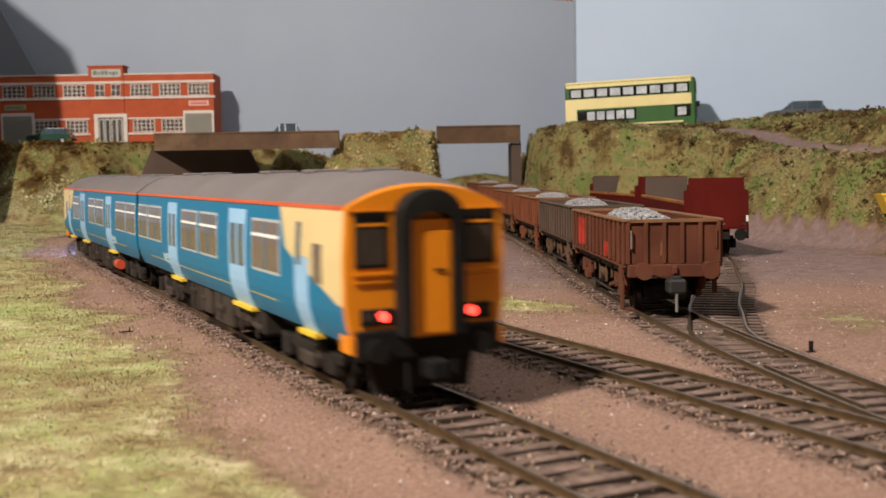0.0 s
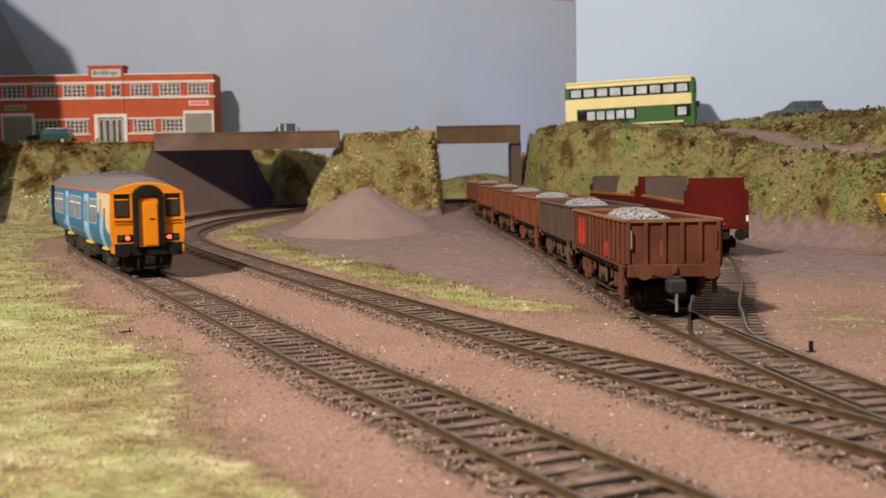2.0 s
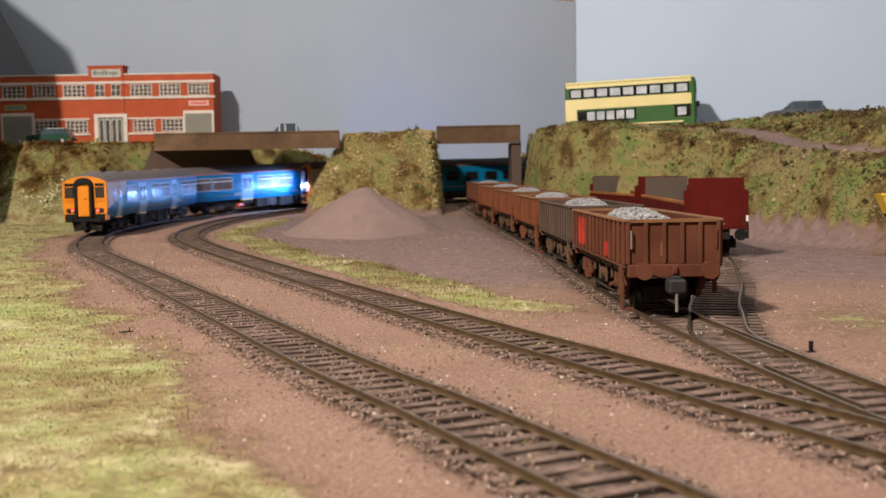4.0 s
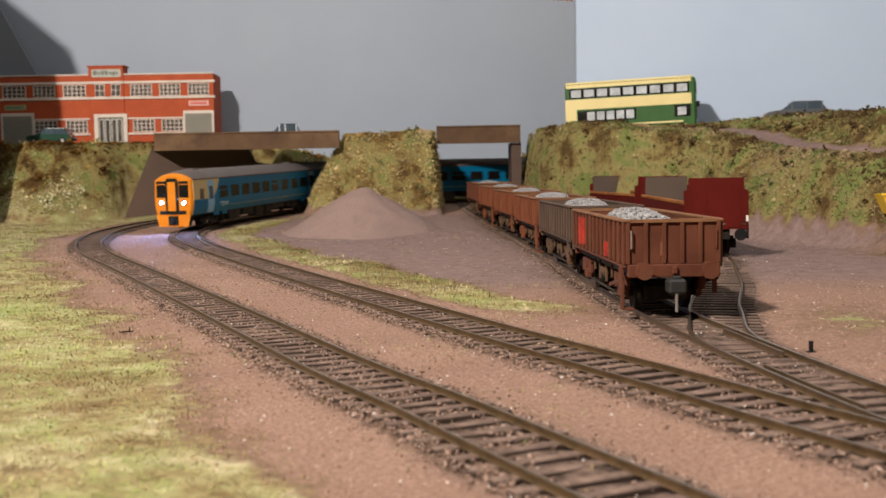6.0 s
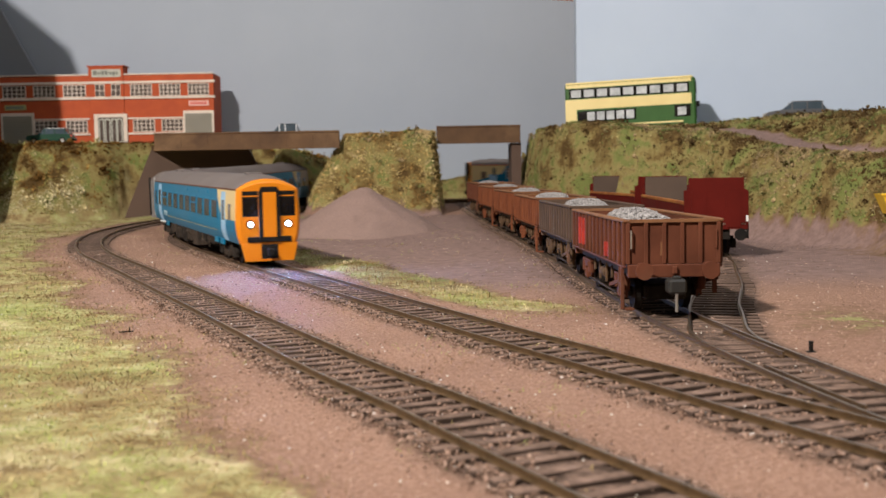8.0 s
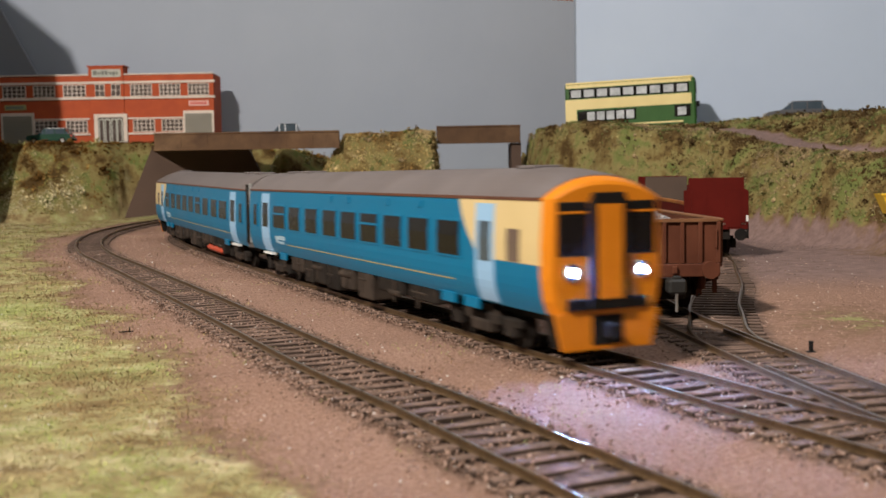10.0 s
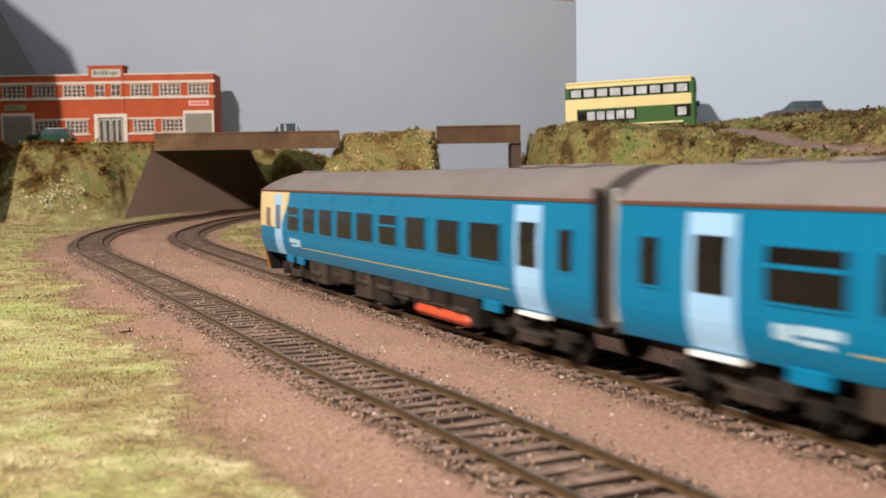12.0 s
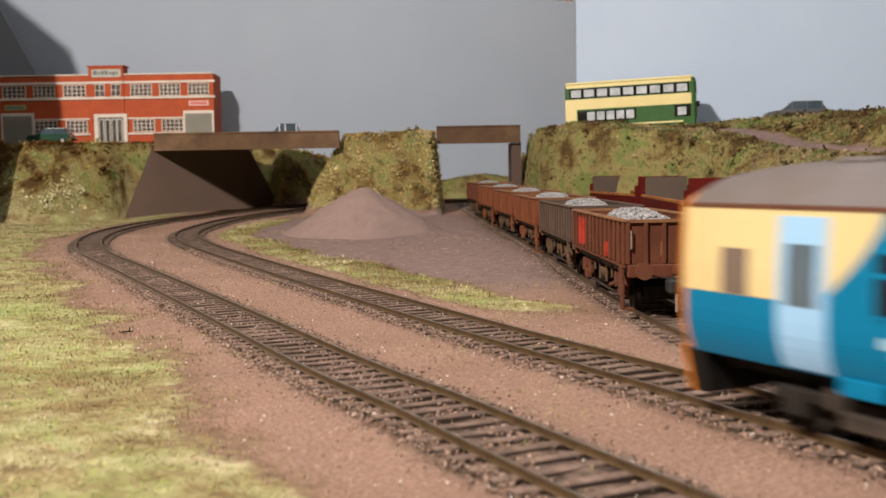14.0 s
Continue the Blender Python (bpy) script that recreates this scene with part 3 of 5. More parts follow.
def carriage(kind, label, lamps, tail=False):
    """A railcar 1:76; +x is its cab end, the other end joins the next car."""
    L, W, zb, zg, zt = (256, 36.8, 13.6, 42.2, 49.7) if kind == 150 else (302, 35.6, 12.6, 42.0, 50.0)
    h = W / 2
    t = thing("railcar", label, "railcar", at(0, 0, 0), "railcars")

    def full(shrink=0.0, drop=0.0, low=0.0):
        k = 1 - shrink
        roof = [((h - 0.7) * k * math.sin(radians(a)), zg + (zt - zg - drop) * (1 - abs(math.sin(radians(a))) ** 2.3)) for a in range(84, -85, -12)]
        return [(-h * k + 2.2, zb - low), (h * k - 2.2, zb - low), (h * k - 0.8, zb + 3.6), (h * k, zb + 9), (h * k, zb + 18), (h * k - 0.7, zg)] + roof + [(-h * k + 0.7, zg), (-h * k, zb + 18), (-h * k, zb + 9), (-h * k + 0.8, zb + 3.6)]

    back, front = -L / 2 + 2, L / 2 - 2
    flank = [(h - 2.2 * ((9 - q) / 9) ** 2, zb + q) for q in (0, 1.5, 3, 4.5, 6.5, 9)] + [(h, zb + 18), (h - 0.7, zg)]
    body = flank + [(-y, z) for y, z in flank[::-1]]
    bm = bmesh.new()
    prism(bm, body, back, front, "x")
    part("body", bm, "teal", t)
    bm = bmesh.new()
    arc = [((h - 0.5) * math.sin(radians(a)), zg + 0.05 + (zt - zg) * (1 - abs(math.sin(radians(a))) ** 2.3)) for a in range(-84, 85, 8)]
    dome = front - (16 if kind == 150 else 22)
    fall = 2.8 if kind == 150 else 2.2
    prism(bm, [(-h + 0.5, zg + 0.05)] + arc + [(h - 0.5, zg + 0.05)], back, dome, "x")
    roof = part("roof", bm, "grey_roof", t, smooth=False)
    rings = []
    for k in range(6):
        d = fall * (k / 5) ** 1.8
        rings.append([(dome + (front - dome) * k / 5, -h + 0.5, zg + 0.05)] + [(dome + (front - dome) * k / 5, y, zg + 0.05 + (z - zg - 0.05) * (1 - d / (zt - zg))) for y, z in arc] + [(dome + (front - dome) * k / 5, h - 0.5, zg + 0.05)])
    loft(rings, "grey_roof", "roof_dome", t)
    for u in ([-95, -60, 20, 62, 98] if kind == 150 else [-120, -95, 118]):
        part("roof_vent", box(u - 5, u + 5, -4.5, 4.5, zt - 0.4, zt + 0.7, 0.3), "grey_roof", roof)
    for side in (-1, 1):
        part("gutter", box(back, front, side * (h - 0.75) - 0.35, side * (h - 0.75) + 0.35, zg - 0.5, zg + 0.35), "red_band" if kind == 150 else "gutter_dark", t)
    # sides: u runs from the joined end
    o = -L / 2
    if kind == 150:
        windows = [(4, 24.5, 1), (28, 54, 1), (92.5, 116, 1), (121, 144, 1), (184.5, 209, 1)]
        doors = [(68, 84), (159, 178)]
        wz, dz, glass = (25.2, 37.4), (zb - 0.1, 40.0), "glass_brown"
        line_z, cabdoor, cabwin = 18.2, (222, 232), (235.5, 241.5)
    else:
        windows = [(11, 17, 0), (48, 67, 1), (74, 90, 0), (99, 115, 0), (123.5, 139.5, 0), (146, 162.5, 0), (168, 185, 1), (191.5, 207.5, 0), (214, 230, 0), (237, 253, 0)]
        doors = [(26, 40)]
        wz, dz, glass = (24.8, 34.8), (zb + 0.5, 40.4), "glass"
        line_z, cabdoor, cabwin = 17.6, (263.5, 275), (282.5, 289.6)
    for side in (-1, 1):
        for a, b, hopper in windows:
            fr = part("window", side_sheet(o + a - 0.7, o + b + 0.7, wz[0] - 0.7, wz[1] + 0.7, h, side, 0.10 if kind == 150 else 0.3, zb, zg), "window_edge" if kind == 150 else "teal", t)
            part("pane", side_sheet(o + a, o + b, wz[0], wz[1], h, side, 0.16 if kind == 150 else 0.36, zb, zg), glass, fr)
            if hopper if (kind == 150 or side < 0) else a in (123.5, 237):
                part("bar", side_sheet(o + a, o + b, wz[1] - 3.9, wz[1] - 3.1, h, side, 0.24 if kind == 150 else 0.5, zb, zg), "white" if kind == 150 else "teal", fr)
            if kind == 150:
                part("bar", side_sheet(o + (a + b) / 2 - 0.4, o + (a + b) / 2 + 0.4, wz[0], wz[1], h, side, 0.22, zb, zg), "teal", fr)
        for a, b in doors:
            d = part("door", side_sheet(o + a, o + b, dz[0], dz[1], h, side, 0.18, zb, zg), "pale_blue", t, "pale blue passenger door")
            m = (a + b) / 2
            for q0, q1 in ([(a + 2, m - 1), (m + 1, b - 2)] if kind == 150 else [(a + 2, b - 2)]):
                part("pane", side_sheet(o + q0, o + q1, 24.5, 36.0, h, side, 0.26, zb, zg), "glass_blue" if kind == 150 else "glass", d)
            part("step", box(o + a - 0.5, o + b + 0.5, side * (h - 2) - 1.2, side * (h - 2) + 1.2, zb - 1.2, zb - 0.2), "yellow" if kind == 150 else "white", t)
        if kind == 158:
            for u in (131, 152, 193, 222):
                part("grille", side_sheet(o + u - 2.4, o + u + 2.4, 38.2, 40.4, h, side, 0.3, zb, zg), "teal", t)
        # cream cab side with its curved edge
        e0, e1 = (209, 226) if kind == 150 else (252, 263)
        zlow = 21.8 if kind == 150 else 25.2
        n = 12
        bm = bmesh.new()
        skin = []
        for k in range(n + 1):
            f0 = k / n
            z = zg - 0.4 - (zg - 0.4 - zlow) * f0
            u = o + e0 + (e1 - e0) * f0 ** 1.5 * 1.25
            if kind == 150:
                low = max(0.0, (31.5 - z) / (31.5 - zlow))
                u = o + e0 + 6.0 * min(1.0, (zg - z) / (zg - 31.5)) + 37.0 * low
            y = h - (0.7 * (z - zb - 18) / (zg - zb - 18) if z > zb + 18 else 0)
            skin.append([bm.verts.new((a, side * (y + b), z)) for a, b in ((u, 0.07), (front + 0.4, 0.07), (front + 0.4, -0.3), (u, -0.3))])
        for a, b in zip(skin[:-1], skin[1:]):
            for q in range(4):
                bm.faces.new((a[q], a[(q + 1) % 4], b[(q + 1) % 4], b[q]))
        bm.faces.new(skin[0])
        bm.faces.new(skin[-1][::-1])
        bmesh.ops.recalc_face_normals(bm, faces=bm.faces[:])
        part("cab_side", bm, "cream", t, "cream painted cab side")
        d = part("cab_door", side_sheet(o + cabdoor[0], o + cabdoor[1], dz[0], 30.6 if kind == 150 else dz[1], h, side, 0.2, zb, zg), "pale_blue", t)
        if kind == 150:
            dt = part("cab_door_top", side_sheet(o + cabdoor[0], o + cabdoor[1], 30.7, dz[1], h, side, 0.2, zb, zg), "cream", t)
            part("pane", side_sheet(o + cabdoor[0] + 1.6, o + cabdoor[0] + 5.0, 28.6, 38.4, h, side, 0.3, zb, zg), "glass_blue", dt)
        else:
            part("pane", side_sheet(o + cabdoor[0] + 2.2, o + cabdoor[1] - 2.2, 24.5, 35.5, h, side, 0.28, zb, zg), "glass_blue", d)
        part("cab_window", side_sheet(o + cabwin[0], o + cabwin[1], 25.4, 34.0, h, side, 0.22, zb, zg), "glass_brown", t)
        if kind == 150:
            part("step", box(o + cabdoor[0] - 1, o + cabdoor[1] + 1, side * (h - 2) - 1.2, side * (h - 2) + 1.2, zb - 1.2, zb - 0.2), "yellow", t)
        part("waist_line", side_sheet(o + ((68 if side < 0 else 44) if kind == 158 else 30), o + e0 - (4 if kind == 150 or side < 0 else 18), line_z - 0.18, line_z + 0.18, h, side, 0.09, zb, zg), "gold_line", t)
        # lettering too small to read
        u = 57 if kind == 150 else (50 if side < 0 else 236)
        bm = bmesh.new()
        for k, (w, zz, hh) in enumerate([(4.6, 18.6, 3.0), (10.5, 19.6, 1.6), (8.0, 17.4, 0.8)]):
            x0 = o + u + (0 if k == 0 else 5.4)
            tmp = side_sheet(x0, x0 + w, zz - hh / 2 + (0.8 if k == 0 else 0.5), zz + hh / 2 + 0.8, h, side, 0.1, zb, zg)
            me = bpy.data.meshes.new("tmp")
            tmp.to_mesh(me)
            tmp.free()
            bm.from_mesh(me)
            bpy.data.meshes.remove(me)
        part("lettering", bm, "lettering", t)
    # the joined end: a ribbed gangway
    part("end_wall", box(back - 0.6, back, -h + 1, h - 1, zb, zg), "black" if kind == 150 else "gangway_grey", t)
    bm = bmesh.new()
    for k in range(4):
        w = 9.0 - (k % 2) * 0.8
        add_box(bm, back - 0.6 - 0.9 * (k + 1), back - 0.6 - 0.9 * k, -w, w, 12, 44 - (k % 2) * 0.8)
    part("gangway", bm, "black" if kind == 150 else "gangway_grey", t)
    if kind == 158:
        for side in (-1, 1):
            part("end_post", box(back - 1.4, back + 0.3, side * (h - 0.9) - 0.7, side * (h - 0.9) + 0.7, 15, 45, 0.3), "grey" if lamps else "underframe", t)
    # running gear
    for u in (-L / 2 + 40, L / 2 - (42 if kind == 150 else 44)):
        bogie(t, u, 34)
    rng = random.Random(kind + 5)
    u = -L / 2 + 68
    while u < L / 2 - 80:
        w = rng.uniform(10, 24)
        for side in (-1, 1):
            z0 = rng.choice((2.8, 3.6, 4.6, 6.2, 7.6))
            part("equipment_box", box(u, u + w, side * 6 if side > 0 else -15.5, 15.5 if side > 0 else -6, z0, zb + 0.2, 0.6), rng.choice(["underframe", "underframe", "underframe_grey"]), t)
        for side in (-1, 1):
            v = u + rng.uniform(0.2, 0.7) * w
            part("pipe", cyl((v, side * 15.2, rng.uniform(7.5, 10.5)), rng.uniform(0.5, 1.3), rng.uniform(5, 14), "x", 10), "underframe_grey", t)
            part("strap", box(v - 0.5, v + 0.5, side * 15.7 - 0.3, side * 15.7 + 0.3, 5.0, zb, 0.1), "underframe_grey", t)
        u += w + rng.uniform(1.5, 7)
    ux = -L / 2 + (58 if kind == 150 else 78)
    for side in (-1, 1) if lamps == (kind == 150) else ():
        part("fuel_tank", cyl((ux + 9, side * 15.2, 7.2), 2.3, 8, "x", 16) if kind == 150 else box(ux - 6, ux + 34, side * 15.2 - 1.6, side * 15.2 + 1.6, 3.4, 6.8, 1.3), "red_tank", t, "long red tank")
    part("underfloor", box(back + 2, front - 2, -10, 10, 9.5, zb), "underframe", t)
    if kind == 158:
        for u in (-L / 2 + 52, L / 2 - 66, L / 2 - 50):
            for side in (-1, 1):
                part("skirt", box(u, u + 10, side * (h - 1.9) - 0.5, side * (h - 1.9) + 0.5, zb - 2.6, zb + 0.6, 0.2), "teal", t)
    # the cab end
    if kind == 150:
        end = loft([[(front, *p) for p in full(0, 2.7)], [(front + 1.8, *p) for p in full(0.012, 3.3)]], "orange", "cab_end", t, "orange painted cab end")
        f = front + 1.8
        part("end_rim", box(f - 0.2, f + 0.35, -h + 0.6, h - 0.6, zg - 0.9, zg - 0.5), "orange", end)
        # gangway: a black arch with an orange door in it
        bm = bmesh.new()
        outer = [(-7.4, 15.5)] + [(7.4 * math.cos(radians(a)), 40.2 + 5.6 * math.sin(radians(a))) for a in range(180, -1, -18)] + [(7.4, 15.5)]
        inner = [(-5.0, 15.5)] + [(5.0 * math.cos(radians(a)), 38.6 + 2.4 * math.sin(radians(a))) for a in range(180, -1, -18)] + [(5.0, 15.5)]
        rings = [[bm.verts.new((x, y, z)) for y, z in line] for x, line in ((f - 0.3, outer), (f + 3.2, outer), (f + 4.0, [(y * 0.95, z - 0.3) for y, z in outer]), (f + 4.0, inner), (f - 0.3, inner))]
        for a, b in zip(rings[:-1], rings[1:]):
            for k in range(len(outer) - 1):
                bm.faces.new((a[k], a[k + 1], b[k + 1], b[k]))
        for k in (0, len(outer) - 1):
            bm.faces.new([ring[k] for ring in rings])
        bmesh.ops.recalc_face_normals(bm, faces=bm.faces[:])
        g = part("gangway_surround", bm, "black", end, "black rubber gangway surround")
        part("gangway_door", box(f + 0.1, f + 2.4, -4.9, 4.9, 15.0, 39.5, 0.2), "orange", g)
        part("door_panel", box(f + 2.3, f + 2.8, -2.2, 4.4, 15.6, 37.0, 0.2), "orange", g)
        part("handle", box(f + 2.8, f + 3.2, 0.6, 2.8, 28.6, 29.1), "black", g)
        for s in (-1, 1):
            w = part("cab_window", box(f - 0.1, f + 0.3, s * 12.4 - 3.7, s * 12.4 + 3.7, 29.6, 41.6, 0.15), "black", end)
            part("pane", box(f + 0.2, f + 0.42, s * 12.4 - 3.0, s * 12.4 + 3.0, 30.4, 37.8), "cab_glass", w)
            part("pane", box(f + 0.2, f + 0.42, s * 12.4 - 3.0, s * 12.4 + 3.0, 39.6, 41.0), "glass", w)
            part("bar", box(f + 0.2, f + 0.5, s * 12.4 - 3.2, s * 12.4 + 3.2, 38.3, 38.9), "orange", w)
            part("handrail", box(f + 0.1, f + 0.8, s * 12.4 - 4.2, s * 12.4 + 4.2, 28.2, 28.7), "orange", end)
            part("handrail", box(f + 0.1, f + 0.6, s * 12.4 - 4.0, s * 12.4 + 4.0, 26.6, 27.0), "orange", end)
            c = part("lamp_cluster", box(f - 0.1, f + 0.5, s * 11.4 - 3.8, s * 11.4 + 3.8, 17.6, 21.2, 0.3), "black", end)
            part("tail_lamp" if tail else "headlight", cyl((f + 0.54, s * 10.2, 19.5), 1.1, 0.08, "x", 20), "tail_glow" if tail else ("lead_glow" if lamps else "grey"), c)
            part("marker_lamp", cyl((f + 0.5, s * 13.4, 19.5), 1.0, 0.4, "x", 16), "underframe_grey", c)
        part("buffer_beam", box(f - 2, f + 0.9, -h + 1.8, h - 1.8, 10.4, 16.8, 0.4), "black", t)
        bm = bmesh.new()
        prism(bm, [(-12.5, 10.2), (-11.0, 2.4), (-4.0, 3.4), (4.0, 3.4), (11.0, 2.4), (12.5, 10.2)], f - 5.0, f - 3.6, "x")
        part("snow_plough", bm, "underframe", t)
        for s in (-1, 1):
            part("buffer", cyl((f + 1.6, s * 12.0, 12.6), 2.4, 1.8, "x", 18), "black", t)
        part("coupling", box(f + 0.6, f + 6, -2.2, 2.2, 6.2, 10.4, 0.5), "black", t)
        for s in (-1, 1):
            part("hose", cyl((f + 1.8, s * 5.5, 6.5), 0.5, 6, "z", 8), "black", t)
            part("corner_skirt", box(f - 6, f + 0.6, s * (h - 1.6) - 0.7, s * (h - 1.6) + 0.7, zb - 1.6, zb + 2), "orange", t)
    else:
        end = loft([[(front - 1, *p) for p in full(0, 2.1)], [(front + 1.0, *p) for p in full(0.02, 2.6)], [(front + 3.0, *p) for p in full(0.07, 3.6)], [(front + 3.6, *p) for p in full(0.13, 4.6)]], "orange", "cab_end", t, "orange painted cab end")
        f = front + 3.6
        for s in (-1, 1):
            w = part("cab_window", box(f - 0.3, f + 0.2, s * 10.2 - 4.4, s * 10.2 + 4.4, 27.4, 41.2, 0.25), "black", end)
            part("pane", box(f + 0.1, f + 0.3, s * 10.2 - 3.8, s * 10.2 + 3.8, 28.2, 37.2), "glass", w)
            part("bar", box(f + 0.1, f + 0.4, s * 10.2 - 4.2, s * 10.2 + 4.2, 38.2, 38.8), "orange", w)
            bz = part("bezel", cyl((f + 0.2, s * 10.4, 23.4), 2.3, 0.6, "x", 20), "black", end)
            part("headlight", dome_lens(f + 0.5, s * 10.4, 23.4, 1.0), "head_glow" if lamps else "grey", bz)
            part("lamp_housing", box(f - 0.3, f + 0.12, s * 10.4 - 3.2, s * 10.4 + 3.2, 21.0, 25.8, 0.3), "orange", end)
        bm = bmesh.new()
        prism(bm, [(-5.6, 14), (-5.6, 40.5), (-4.2, 43.4), (4.2, 43.4), (5.6, 40.5), (5.6, 14)], f - 0.4, f + 1.6, "x")
        g = part("gangway_surround", bm, "black", end)
        part("gangway_door", box(f + 1.4, f + 1.9, -3.6, 3.6, 16.5, 40.5), "orange", g)
        part("jumper_panel", box(f - 0.2, f + 0.8, -12.0, 12.0, 13.6, 16.6, 0.3), "black", end)
        # tapering skirt below the buffer line
        bm = bmesh.new()
        prism(bm, [(-h + 2.2, zb + 0.5), (-h + 4.6, 3.4), (h - 4.6, 3.4), (h - 2.2, zb + 0.5)], f - 0.9, f + 0.1, "x")
        part("valance", bm, "orange", t)
        bm = bmesh.new()
        prism(bm, [(-h + 2.4, zb + 0.4), (-h + 4.8, 3.6), (h - 4.8, 3.6), (h - 2.4, zb + 0.4)], f - 6.0, f - 1.0, "x")
        part("valance_backing", bm, "black", t)
        part("coupler_pocket", box(f - 0.6, f + 0.3, -4.6, 4.6, 4.6, 12.2), "black", t)
        part("coupling", box(f, f + 4.0, -1.8, 1.8, 6.2, 10.2, 0.5), "black", t)
    return t


M["cab_glass"] = worn("cab_glass", (0.022, 0.017, 0.014), (0.05, 0.038, 0.03), 25, 0.2, 0, 0.0, 0.35)
M["lettering"] = worn("lettering_paint", (0.28, 0.42, 0.52), (0.40, 0.54, 0.63), 400, 0.5, 0, 0.0)
M["gutter_dark"] = worn("gutter_dark", (0.09, 0.035, 0.02), (0.13, 0.05, 0.03), 60, 0.5, 0, 0.02)
M["window_edge"] = worn("window_edge", (0.40, 0.43, 0.45), (0.5, 0.53, 0.55), 60, 0.4, 0.2, 0.02)
M["glass_blue"] = worn("blue_grey_glazing", (0.05, 0.07, 0.09), (0.09, 0.12, 0.15), 30, 0.15, 0, 0.0)
M["gold_line"] = worn("gold_line", (0.40, 0.32, 0.12), (0.47, 0.37, 0.14), 60, 0.5, 0, 0.0)
M["gangway_grey"] = worn("gangway_grey", (0.10, 0.09, 0.085), (0.17, 0.155, 0.15), 60, 0.7, 0, 0.1)
M["underframe_grey"] = worn("underframe_grey", (0.02, 0.015, 0.012), (0.06, 0.044, 0.034), 100, 0.8, 0, 0.2, 0.2)

TRAIN150 = [carriage(150, "teal diesel railcar with orange rear end and red tail lamps", False, True),
            carriage(150, "teal leading diesel railcar with lit headlights", True)]
TRAIN158 = [carriage(158, "teal express railcar with orange cab and bright headlights", True),
            carriage(158, "teal trailing express railcar with cream cab side", False)]


# ---- wagons ----
def pebbles(name, pts, sizes, material, parent=None, seed=1, squash=0.8):
    """Many small irregular stones or tufts as one mesh."""
    rng = np.random.RandomState(seed)
    ico = bmesh.new()
    bmesh.ops.create_icosphere(ico, subdivisions=1, radius=1.0)
    ico.verts.ensure_lookup_table()
    v0 = np.array([v.co[:] for v in ico.verts])
    f0 = np.array([[v.index for v in f.verts] for f in ico.faces])
    ico.free()
    n, m = len(pts), len(v0)
    r = rng.uniform(0.55, 1.3, (n, m, 1))
    s = rng.uniform(0.7, 1.3, (n, 1, 3)) * np.array([1, 1, squash])
    V = (np.asarray(pts)[:, None, :] + v0[None] * r * s * np.asarray(sizes)[:, None, None]) * K
    F = (f0[None] + (np.arange(n) * m)[:, None, None]).reshape(-1, 3)
    me = bpy.data.meshes.new(name)
    me.from_pydata(V.reshape(-1, 3).tolist(), [], F.tolist())
    me.materials.append(M[material])
    ob = new(name, me)
    if parent:
        ob.parent = parent
    return ob


def spot_on(line, y):
    k = int(np.argmin(abs(line.p[:, 1] - y)))
    return line.s[k]


def on_line(line, s, base=30):
    a, b = line(s - base), line(s + base)
    c, d = (a + b) / 2, b - a
    return at(c[0], c[1], c[2], math.degrees(math.atan2(d[1], d[0])))


